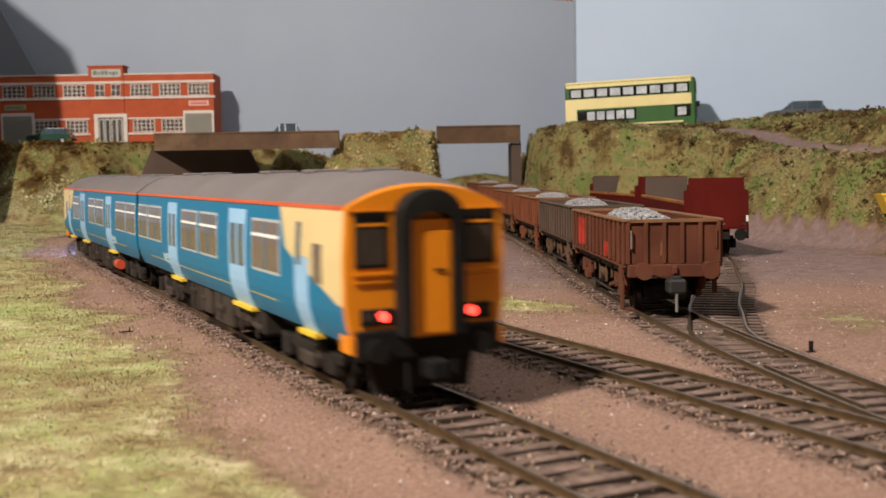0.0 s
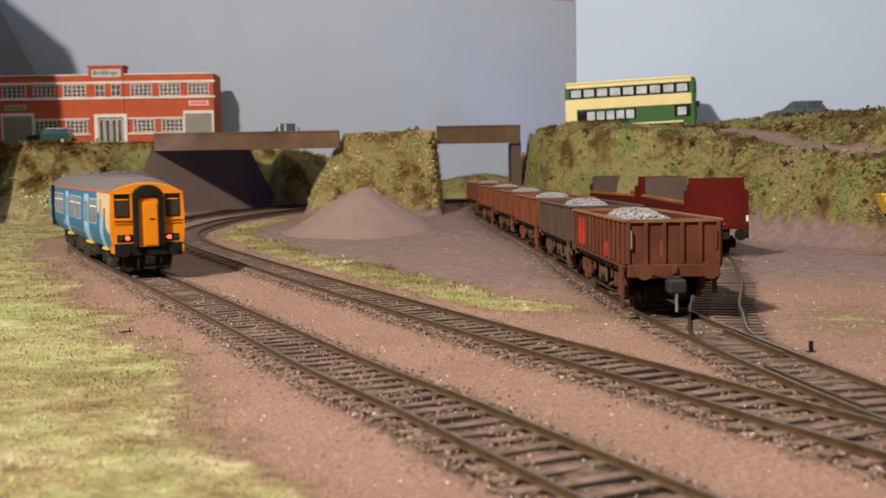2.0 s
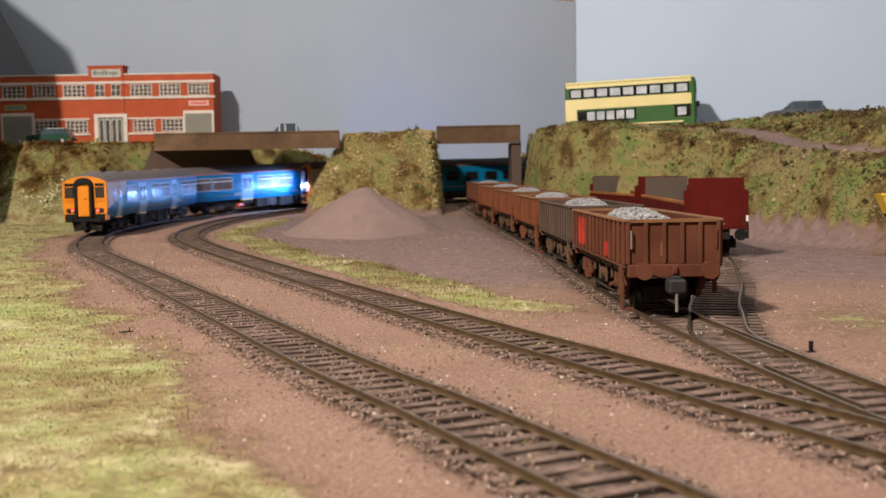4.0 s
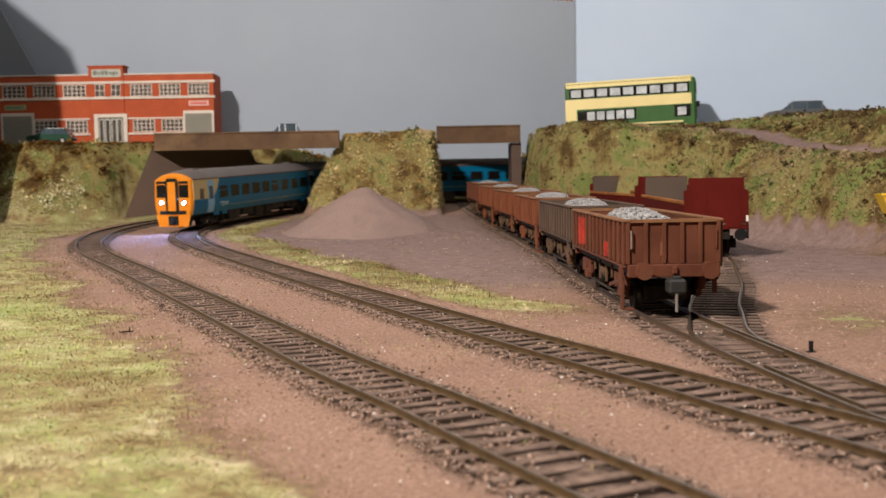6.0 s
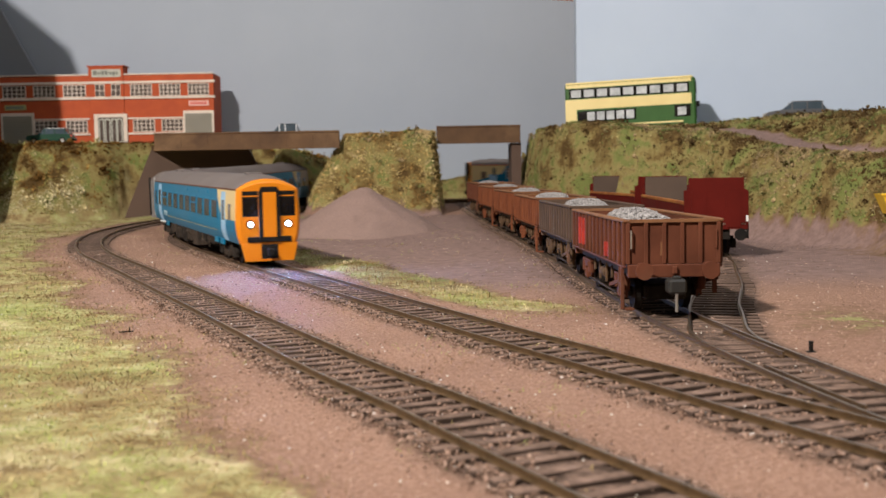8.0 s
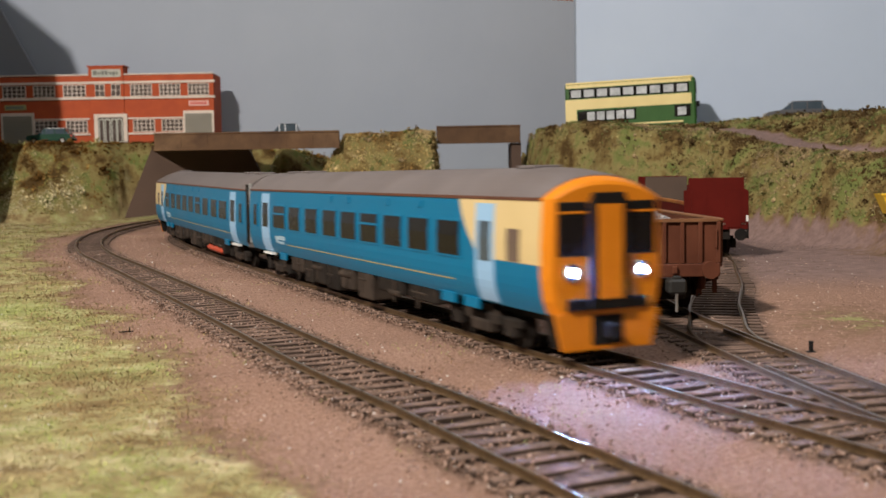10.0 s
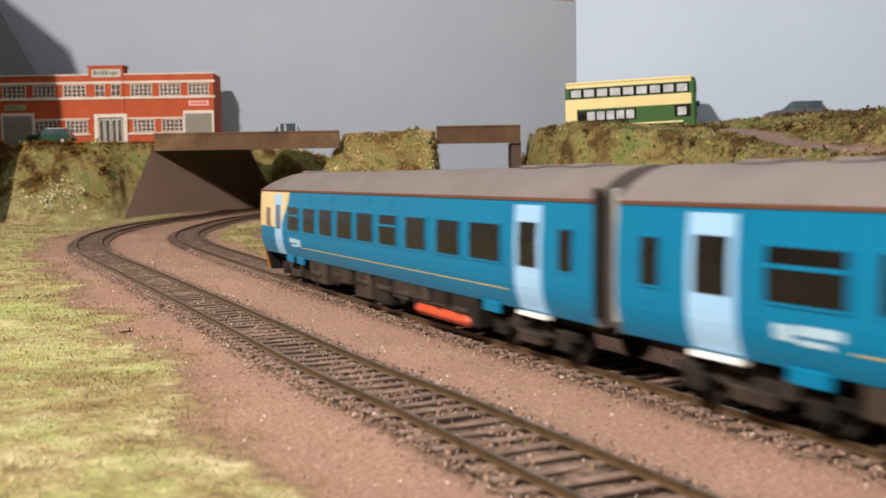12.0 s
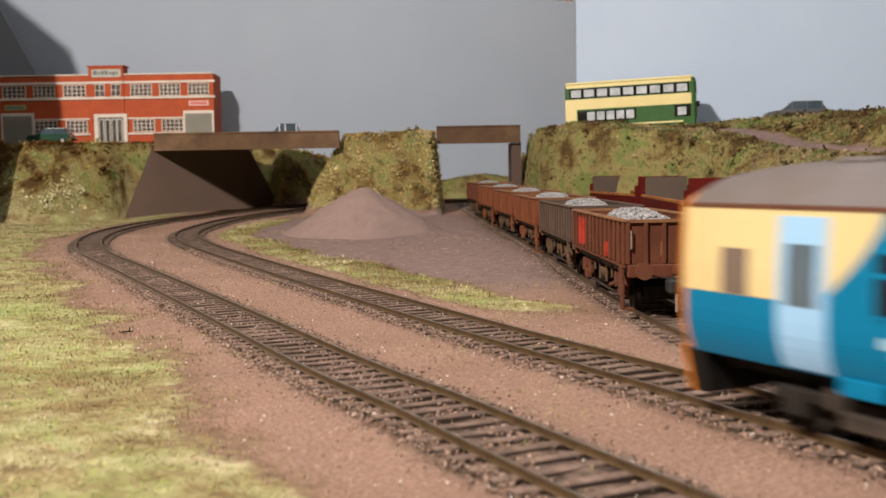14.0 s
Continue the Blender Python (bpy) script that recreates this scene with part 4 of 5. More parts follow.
def stone_wagon(m, label, paint, seed, load=True, marks=()):
    """Open wagon; its -x end faces the camera."""
    t = thing("stone_wagon", label, "wagon", m, "stone wagons")
    L, h, z0, z1 = 107, 15.9, 17.2, 31.1
    bm = bmesh.new()
    add_box(bm, -L / 2, L / 2, -h, -h + 1.0, z0, z1)
    add_box(bm, -L / 2, L / 2, h - 1.0, h, z0, z1)
    add_box(bm, -L / 2, -L / 2 + 1.0, -h + 1.0, h - 1.0, z0, z1)
    add_box(bm, L / 2 - 1.0, L / 2, -h + 1.0, h - 1.0, z0, z1)
    body = part("body", bm, paint, t)
    part("floor", box(-L / 2 + 1.0, L / 2 - 1.0, -h + 1.0, h - 1.0, z0, z0 + 1.2), "wagon_inside", t)
    bm = bmesh.new()
    for s in (-1, 1):
        add_box(bm, -L / 2 - 1.0, L / 2 + 1.0, s * (h - 0.1) - 1.1, s * (h - 0.1) + 1.1, z1, z1 + 1.1, 0.3)
        add_box(bm, s * (L / 2 - 0.1) - 1.1, s * (L / 2 - 0.1) + 1.1, -h + 1.1, h - 1.1, z1 + 0.01, z1 + 1.06)
    part("rim", bm, "wagon_rim" if paint != "wagon_dark" else paint, t)
    for s in (-1, 1):
        for k in range(14):
            x = -L / 2 + 0.8 + k * (L - 1.6) / 13
            part("rib", box(x - 0.6, x + 0.6, s * (h + 0.5) - 0.5, s * (h + 0.5) + 0.5, z0 - 0.3, z1 - 0.05, 0.2), paint, body)
        for k in range(6):
            y = -h + 0.7 + k * (2 * h - 1.4) / 5
            part("rib", box(s * (L / 2 + 0.5) - 0.5, s * (L / 2 + 0.5) + 0.5, y - 0.7, y + 0.7, z0 + 0.02, z1 - 0.05, 0.2), paint, body)
        part("side_sill", box(-L / 2, L / 2, s * (h + 0.3) - 0.5, s * (h + 0.3) + 0.5, z0 - 1.2, z0 - 0.35, 0.15), paint, body)
        hs = part("headstock", box(s * (L / 2 + 1.0) - 0.9, s * (L / 2 + 1.0) + 0.9, -h + 0.4, h - 0.4, 12.8, z0 - 0.05, 0.3), paint, t)
        for y in (-11.0, 11.0):
            bm = cyl((s * (L / 2 + 3.6), y, 15.4), 1.5, 4.4, "x", 14)
            add_cyl(bm, (s * (L / 2 + 6.2), y, 15.4), 2.9, 0.9, "x", 24)
            part("buffer", bm, paint, hs)
            part("bracket", box(s * (L / 2 + 1.0) - 1.2, s * (L / 2 + 1.0) + 1.2, y - 1.1, y + 1.1, z0 - 0.9, z0 + 0.5, 0.2), paint, hs)
        bm = box(s * (L / 2 + 4.0) - 3.2, s * (L / 2 + 4.0) + 3.2, -3.0, 3.0, 7.6, 12.6, 0.8)
        add_box(bm, s * (L / 2 + 5.0) - 1.4, s * (L / 2 + 5.0) + 1.4, -1.2, 1.2, 12.4, 13.6, 0.3)
        cp = part("coupling", bm, "coupling_black", t)
        part("coupling_hook", cyl((s * (L / 2 + 6.4), 0.4, 4.8), 0.5, 6.0, "z", 8), "steel", cp)
        part("draw_hook", box(s * (L / 2 + 2.4) - 0.8, s * (L / 2 + 2.4) + 0.8, -0.9, 0.9, 14.0, 16.6, 0.3), paint, hs)
    for s in (-1, 1):
        part("sole_bar", box(-L / 2 + 1.5, L / 2 - 1.5, s * 12.0 - 0.8, s * 12.0 + 0.8, 12.6, 16.0), "underframe_grey", t)
        if s > 0 and seed % 2 == 0:
            part("step_post", box(-L / 2 + 3.0, -L / 2 + 4.6, s * (h + 0.4) - 0.6, s * (h + 0.4) + 0.6, 1.8, 16.2, 0.15), paint, t)
            part("step", box(-L / 2 + 1.0, -L / 2 + 4.6, s * (h - 1.6) - 1.6, s * (h - 1.6) + 1.4, 1.6, 2.4, 0.1), paint, t)
        bm = bmesh.new()
        prism(bm, [(-L / 2 + 3, 11.4), (-L / 2 + 3, 12.8), (-L / 2 + 27, 8.4), (-L / 2 + 27, 7.2)], s * (h + 0.1) - 0.35, s * (h + 0.1) + 0.35, "y")
        part("brake_lever", bm, paint, t)
        part("lever_guide", box(-L / 2 + 6.6, -L / 2 + 7.8, s * (h + 0.2) - 0.7, s * (h + 0.2) + 0.7, 6.4, 16.0, 0.1), paint, t)
        part("tie_bar", box(-38, 38, s * 13.2 - 0.3, s * 13.2 + 0.3, 4.4, 5.0), "underframe_grey", t)
        hr = bmesh.new()
        add_cyl(hr, (-L / 2 - 1.4, s * (h - 1.6), 25.4), 0.28, 6, "z", 8)
        add_box(hr, -L / 2 - 1.5, -L / 2, s * (h - 1.6) - 0.25, s * (h - 1.6) + 0.25, 28.0, 28.5)
        add_box(hr, -L / 2 - 1.5, -L / 2, s * (h - 1.6) - 0.25, s * (h - 1.6) + 0.25, 22.4, 22.9)
        part("handrail", hr, "steel" if s > 0 else paint, t)
        for x in (-34, 34):
            bm = bmesh.new()
            prism(bm, [(x - 8, 13), (x - 3.4, 4.2), (x + 3.4, 4.2), (x + 8, 13), (x + 5, 13), (x + 2.4, 8), (x - 2.4, 8), (x - 5, 13)], s * 12.4 - 0.4, s * 12.4 + 0.4, "y")
            add_box(bm, x - 2.6, x + 2.6, s * 13.2 - 1.4, s * 13.2 + 1.4, 4.4, 8.6, 0.4)
            for q in (-6.4, 6.4):
                add_cyl(bm, (x + q, s * 13.2, 9.4), 1.5, 4.6, "z", 10)
            for q in range(4):
                add_box(bm, x - 9 + q * 1.6, x + 9 - q * 1.6, s * 13.2 - 0.9, s * 13.2 + 0.9, 11.6 - q * 0.8, 12.3 - q * 0.8)
            part("axle_guard", bm, paint if seed % 2 == 0 else "wagon_gear", t)
            wheel_part(t, x, s * 8.6, 6.0)
        for x in (-15, -4, 9, 20):
            part("hanger", box(x - 0.6, x + 0.6, s * 13.0 - 0.4, s * 13.0 + 0.4, 6.4 if x in (-4, 9) else 9.0, 13.6, 0.1), "wagon_gear", t)
        part("brake_cylinder", cyl((2.5, s * 11.4, 9.6), 2.3, 9, "x", 14), "wagon_gear", t)
    for x in (-34, 34):
        part("brake_gear", box(x - 10, x + 10, -7, 7, 4.0, 9.4, 0.8), "underframe", t)
    for u0, u1, za, zb in marks:
        tone = "red_patch" if seed == 0 else "white"
        part("marking", box(u0, u1, h + 0.02, h + 0.1, za, zb), tone, body)
        for k in range(14):
            x = -L / 2 + 0.8 + k * (L - 1.6) / 13
            if u0 < x < u1:
                part("marking", box(x - 0.66, x + 0.66, h + 0.15, h + 1.06, za, zb), tone, body)
    if seed == 0:
        part("label_plate", box(-L / 2 - 0.35, -L / 2, 3.0, 4.2, 20, 24.5), "wagon_rim", body)
    if load:
        rng = np.random.RandomState(seed + 3)
        n = 2400
        x = rng.uniform(-46, 46, n)
        y = rng.uniform(-13.2, 13.2, n)
        r = np.hypot(x / 46, y / 13.2)
        z = np.where(r < 1, 24.8 + 8.0 * (1 - r ** 3.6) + 0.9 * np.sin(x * 0.14 + seed), 23.0)
        part("load_bed", box(-L / 2 + 1.3, L / 2 - 1.3, -h + 1.3, h - 1.3, z0 + 1.4, 23.4), "gravel", t)
        bm = bmesh.new()
        bmesh.ops.create_grid(bm, x_segments=24, y_segments=12, size=1.0)
        for v in bm.verts:
            px, py = v.co.x * 46, v.co.y * 13.2
            q = math.hypot(v.co.x, v.co.y)
            v.co = (px, py, 24.4 + 8.0 * (1 - min(1.0, q) ** 3.6) + (0.9 * math.sin(px * 0.14 + seed) if q < 1 else 0))
        part("load_mound", bm, "gravel", t)
        tagged(pebbles("load", np.stack([x, y, z], 1), rng.uniform(0.35, 0.7, n), "gravel", t, seed), kind="stuff")
    return t


M["coupling_black"] = worn("coupling_black", (0.02, 0.019, 0.018), (0.035, 0.033, 0.03), 80, 0.55, 0, 0.1, 0.3)
M["wagon_gear"] = worn("wagon_gear", (0.06, 0.035, 0.02), (0.13, 0.075, 0.04), 110, 0.8, 0, 0.2, 0.2, dirt=(0.03, 0.022, 0.017))
M["red_patch"] = worn("red_patch", (0.20, 0.02, 0.01), (0.42, 0.035, 0.018), 140, 0.6, 0, 0.05)
S0 = spot_on(LINE_C, 406)
WAGONS = [("rusty brown open wagon heaped with grey stone, red side panels", "wagon_brown", [(26, 39, 18.5, 29.4), (-28, -19, 17.6, 22.8)]),
          ("dark weathered open wagon heaped with grey stone", "wagon_dark", [(22, 27, 18, 29), (0, 3, 17.6, 29)]),
          ("orange-rust open wagon part filled with grey stone", "wagon_rust", []),
          ("orange-rust open wagon with low heap of stone", "wagon_rust", []),
          ("red-rust open wagon holding grey stone", "wagon_rust", []),
          ("dark brown open wagon at the end of the row", "wagon_brown", [(0, 2, 16, 22)])]
for k, (label, paint, marks) in enumerate(WAGONS):
    stone_wagon(on_line(LINE_C, S0 + 119 * k), label, paint, k, True, marks)


def bulkhead_wagon(m, length, label):
    t = thing("bulkhead_wagon", label, "wagon", m, "maroon wagons")
    L, h = length, 17.8
    part("floor", box(-L / 2, L / 2, -h + 1, h - 1, 17.0, 18.5, 0.2), "wagon_inside", t)
    for s in (-1, 1):
        part("side_wall", box(-L / 2 + 1.6, L / 2 - 1.6, s * (h - 0.7) - 0.7, s * (h - 0.7) + 0.7, 14.2, 28.6, 0.2), "wagon_maroon", t)
        part("side_rail", box(-L / 2 + 1.6, L / 2 - 1.6, s * (h - 0.9) - 1.1, s * (h - 0.9) + 1.1, 28.7, 30.6, 0.2), "worn_orange", t, "worn orange-brown inner rail")
        bm = bmesh.new()
        x = s * (L / 2 - 0.75)
        prism(bm, [(-h, 14.8), (h, 14.8), (h, 36.5), (h - 2.6, 37.2), (h - 2.6, 43.6), (-h + 2.6, 43.6), (-h + 2.6, 37.2), (-h, 36.5)], x - 0.75, x + 0.75, "x")
        e = part("bulkhead", bm, "wagon_maroon", t)
        part("lining", box(x - s * 1.0 - 0.2, x - s * 1.0 + 0.2, -h + 2.8, h - 2.8, 18.6, 43.2), "lining_brown", e)
        for y in (-9.5, 9.5):
            bm = bmesh.new()
            prism(bm, [(y - 4.2, 15.8), (y + 4.2, 15.8), (y + 4.2, 36), (y + 3.0, 37.4), (y - 3.0, 37.4), (y - 4.2, 36)], x + s * 0.7 - 0.35, x + s * 0.7 + 0.35, "x")
            part("stiffener", bm, "wagon_maroon", e)
        for y in (-12.6, 12.6):
            bm = cyl((s * (L / 2 + 2.0), y, 12.0), 1.5, 4.0, "x", 12)
            add_cyl(bm, (s * (L / 2 + 4.2), y, 12.0), 3.4, 1.0, "x", 20)
            part("buffer", bm, "black", t)
        part("tail_lamp", box(s * (L / 2 + 0.6) - 0.6, s * (L / 2 + 0.6) + 0.6, -h + 0.2, -h + 1.4, 19, 22.5, 0.2), "white", t)
        part("step_iron", box(s * (L / 2 - 0.6) - 0.6, s * (L / 2 - 0.6) + 0.6, -h - 0.2, -h + 1.0, 9.5, 17.5), "black", t)
        part("coupling", box(s * (L / 2 + 2.5) - 3, s * (L / 2 + 2.5) + 3, -2, 2, 6, 9.5, 0.5), "black", t)
        bogie(t, s * (L / 2 - 28), 24)
    part("underframe", box(-L / 2 + 2, L / 2 - 2, -8, 8, 9, 17), "underframe", t)
    return t


M["worn_orange"] = worn("worn_orange", (0.20, 0.055, 0.018), (0.40, 0.17, 0.045), 50, 0.75, 0, 0.2, 0.2)
M["lining_brown"] = worn("lining_brown", (0.075, 0.05, 0.037), (0.10, 0.068, 0.05), 40, 0.8, 0, 0.1)
SD = spot_on(LINE_D, 590)
bulkhead_wagon(on_line(LINE_D, SD + 95, 60), 186, "maroon high-ended open wagon on the back siding")
bulkhead_wagon(on_line(LINE_D, SD + 95 + 93 + 8 + 78, 50), 146, "maroon high-ended wagon with brown lined bulkheads")


# ---- the heap of spoil ----
def build_heap():
    bm = bmesh.new()
    bmesh.ops.create_grid(bm, x_segments=60, y_segments=60, size=1.0)
    for v in bm.verts:
        a, b = v.co.x * 80, v.co.y * 80
        r = math.hypot(a, b) * (1 + 0.06 * noise.noise(Vector((a * 0.03, b * 0.03, 0))))
        cone = 1.0 - math.sqrt(r * r + 60.0) / 72.0
        prof = 45.5 * (cone + math.sqrt(cone * cone + 0.004)) / 2
        z = prof + 1.6 * noise.noise(Vector((a * 0.08, b * 0.08, 3))) + 0.8 * noise.noise(Vector((a * 0.25, b * 0.25, 5))) - 1.6
        v.co = (a, b, z)
    t = thing("spoil_heap", "smooth conical heap of pinkish-brown spoil beside the track", "heap", at(-66, 885, float(land([-66], [885])[0]) - 1))
    part("mound", bm, "heap", t, smooth=True)
    rng = np.random.RandomState(15)
    a, q = rng.uniform(0, 2 * math.pi, 700), 72 * rng.uniform(0.05, 1.0, 700) ** 0.6
    z = 45.5 * np.maximum(0, 1 - np.sqrt(q * q + 60) / 72) - 0.6
    tagged(pebbles("loose_spoil", np.stack([q * np.cos(a), q * np.sin(a), z + rng.uniform(-0.2, 0.3, 700)], 1), rng.uniform(0.15, 0.42, 700), "heap", t, 16), kind="stuff")


build_heap()


# ---- the factory ----
FY = 1390.0


def fx(px):
    return (px - 784) / 1.3525


def window_unit(parent, x0, x1, z0, z1, cols, rows):
    fr = bmesh.new()
    w = x1 - x0
    for a, b, c, d in ((x0, x1, z0, z0 + 0.8), (x0, x1, z1 - 0.8, z1), (x0, x0 + 0.8, z0 + 0.8, z1 - 0.8), (x1 - 0.8, x1, z0 + 0.8, z1 - 0.8)):
        add_box(fr, a, b, FY - 1.0, FY + 0.5, c, d)
    win = part("window", fr, "stone", parent)
    for k in range(1, cols):
        x = x0 + w * k / cols
        part("mullion", box(x - 0.45, x + 0.45, FY - 0.8, FY + 0.3, z0 + 0.8, z1 - 0.8), "stone", win)
    for k in range(1, rows):
        z = z0 + (z1 - z0) * k / rows
        part("glazing_bar", box(x0 + 0.8, x1 - 0.8, FY - 0.7, FY + 0.3, z - 0.4, z + 0.4), "stone", win)
    part("pane", box(x0 + 0.5, x1 - 0.5, FY - 0.3, FY + 0.6, z0 + 0.5, z1 - 0.5), "window_dark", win)


M["window_dark"] = worn("window_dark", (0.07, 0.05, 0.045), (0.13, 0.10, 0.09), 50, 0.25, 0, 0.0)
M["shutter"] = worn("shutter_grey", (0.22, 0.205, 0.17), (0.27, 0.25, 0.21), 50, 0.6, 0, 0.05)
M["sign_green"] = worn("sign_green", (0.33, 0.34, 0.14), (0.40, 0.41, 0.18), 90, 0.6, 0, 0.0)
M["sign_pink"] = worn("sign_pink", (0.72, 0.42, 0.38), (0.78, 0.48, 0.43), 90, 0.6, 0, 0.0)
M["sign_grey"] = worn("sign_grey", (0.42, 0.42, 0.37), (0.50, 0.50, 0.44), 90, 0.6, 0, 0.0)
M["sign_mark"] = worn("sign_mark", (0.14, 0.15, 0.13), (0.2, 0.2, 0.18), 90, 0.6, 0, 0.0)
M["sign_red"] = worn("sign_red", (0.60, 0.08, 0.06), (0.66, 0.11, 0.08), 90, 0.6, 0, 0.0)


def build_factory():
    t = thing("factory", "two-storey red brick factory with pale stone bands", "building", at(0, 0, 0))
    x0, x1 = fx(-60), fx(386)
    part("wall", box(x0, x1, FY, FY + 46, 90, 181.5, 0.4), "brick", t)
    part("roof", box(x0 + 2, x1 - 2, FY + 2, FY + 44, 181.6, 183), "grey", t)
    part("tower", box(fx(168), fx(229), FY - 2.0, FY + 20, 90.5, 192.5, 0.4), "brick", t)
    part("coping", box(fx(166), fx(231), FY - 2.8, FY + 21, 192.6, 194), "brick", t)
    for z0, z1, dx in ((170.5, 173.6, 0), (150.6, 153.6, 0), (124.6, 126.6, 1), (104.6, 107.2, 1)):
        for a, b in ((x0, fx(168) - 0.2), (fx(229) + 0.2, x1 + (2 if dx == 0 else 0))):
            if dx and a < fx(100):
                a = fx(66)
            if dx and b > fx(300):
                b = fx(334)
            part("stone_band", box(a, b, FY - 1.6, FY + 1, z0, z1, 0.2), "stone", t)
        if dx == 0:
            part("stone_band", box(fx(167), fx(230), FY - 3.4, FY - 1.5, z0, z1, 0.2), "stone", t)
    part("stone_band", box(x0, fx(168) - 0.2, FY - 1.0, FY + 1, 181.6, 183.4, 0.2), "stone", t)
    part("stone_band", box(fx(229) + 0.2, x1 + 0.5, FY - 1.0, FY + 1, 181.6, 183.4, 0.2), "stone", t)
    for a, b in ((-40, 3), (16, 57), (70, 108), (122, 162), (240, 278), (291, 328), (341, 378)):
        window_unit(t, fx(a), fx(b), 154, 169.6, 5, 3)
    for a, b in ((70, 110), (125, 163), (243, 281), (293, 331)):
        window_unit(t, fx(a), fx(b), 108, 124, 5, 3)
    for a, b in ((180, 195), (208, 223)):
        w = part("window", box(fx(a) - 0.6, fx(b) + 0.6, FY - 2.8, FY - 1.9, 153.8, 170), "stone", t)
        part("pane", box(fx(a), fx(b), FY - 3.0, FY - 2.7, 154.6, 169.2), "window_dark", w)
        part("mullion", box(fx((a + b) / 2) - 0.4, fx((a + b) / 2) + 0.4, FY - 3.3, FY - 2.9, 154.6, 169.2), "stone", w)
        part("glazing_bar", box(fx(a), fx(b), FY - 3.3, FY - 2.9, 161.4, 162.2), "stone", w)
    # entrance
    ent = part("entrance", box(fx(176), fx(234), FY - 4.2, FY - 1.9, 92, 131.5, 0.2), "stone", t)
    part("recess", box(fx(183), fx(227), FY - 4.5, FY - 4.1, 92, 127), "window_dark", ent)
    for a in (184, 195, 206.5, 216):
        bm = bmesh.new()
        for q0, q1, r0, r1 in ((fx(a), fx(a) + 1.4, 92, 125), (fx(a + 8), fx(a + 8) + 1.4, 92, 125), (fx(a), fx(a + 8), 123.5, 125.4), (fx(a), fx(a + 8), 92.2, 96)):
            add_box(bm, q0, q1, FY - 5.0, FY - 4.5, r0, r1)
        part("door_leaf", bm, "sign_grey", ent)
    # roller shutters
    for a, b, top in ((15, 66, 131), (335, 382, 131)):
        sh = part("shutter_surround", box(fx(a) - 2.5, fx(b) + 2.5, FY - 1.8, FY + 0.5, 92, top + 3.5, 0.2), "stone", t)
        for k in range(12):
            z = 92.5 + k * 3.2
            part("slat", box(fx(a), fx(b), FY - 2.3, FY - 1.7, z, z + 3.0, 0.25), "shutter", sh)
    # signs with marks too small to read
    for a, b, z0, z1, m, ink in ((19, 56, 138.5, 145, "sign_green", "sign_mark"), (342, 377, 140.5, 147, "sign_pink", "sign_red")):
        sg = part("sign", box(fx(a), fx(b), FY - 1.2, FY + 0.3, z0, z1), m, t)
        for k in range(6):
            w = (fx(b) - fx(a) - 4) / 6
            part("sign_bar", box(fx(a) + 2 + w * k, fx(a) + 1.2 + w * (k + 1), FY - 1.5, FY - 1.1, z0 + 1.6, z1 - 1.6), ink, sg)
    sg = part("sign", box(fx(174), fx(225), FY - 2.8, FY - 1.9, 179, 189), "sign_grey", t)
    for k, w in enumerate((4.6, 2.0, 2.0, 3.0, 3.0, 1.6, 2.2, 3.6, 2.6)):
        xx = fx(177) + sum((4.6, 2.0, 2.0, 3.0, 3.0, 1.6, 2.2, 3.6, 2.6)[:k]) + 0.9 * k
        part("sign_bar", box(xx, xx + w, FY - 3.1, FY - 2.7, 182 - (1 if k in (7,) else 0), 186 + (1.4 if k in (0, 3, 4) else 0)), "sign_mark", sg)


build_factory()


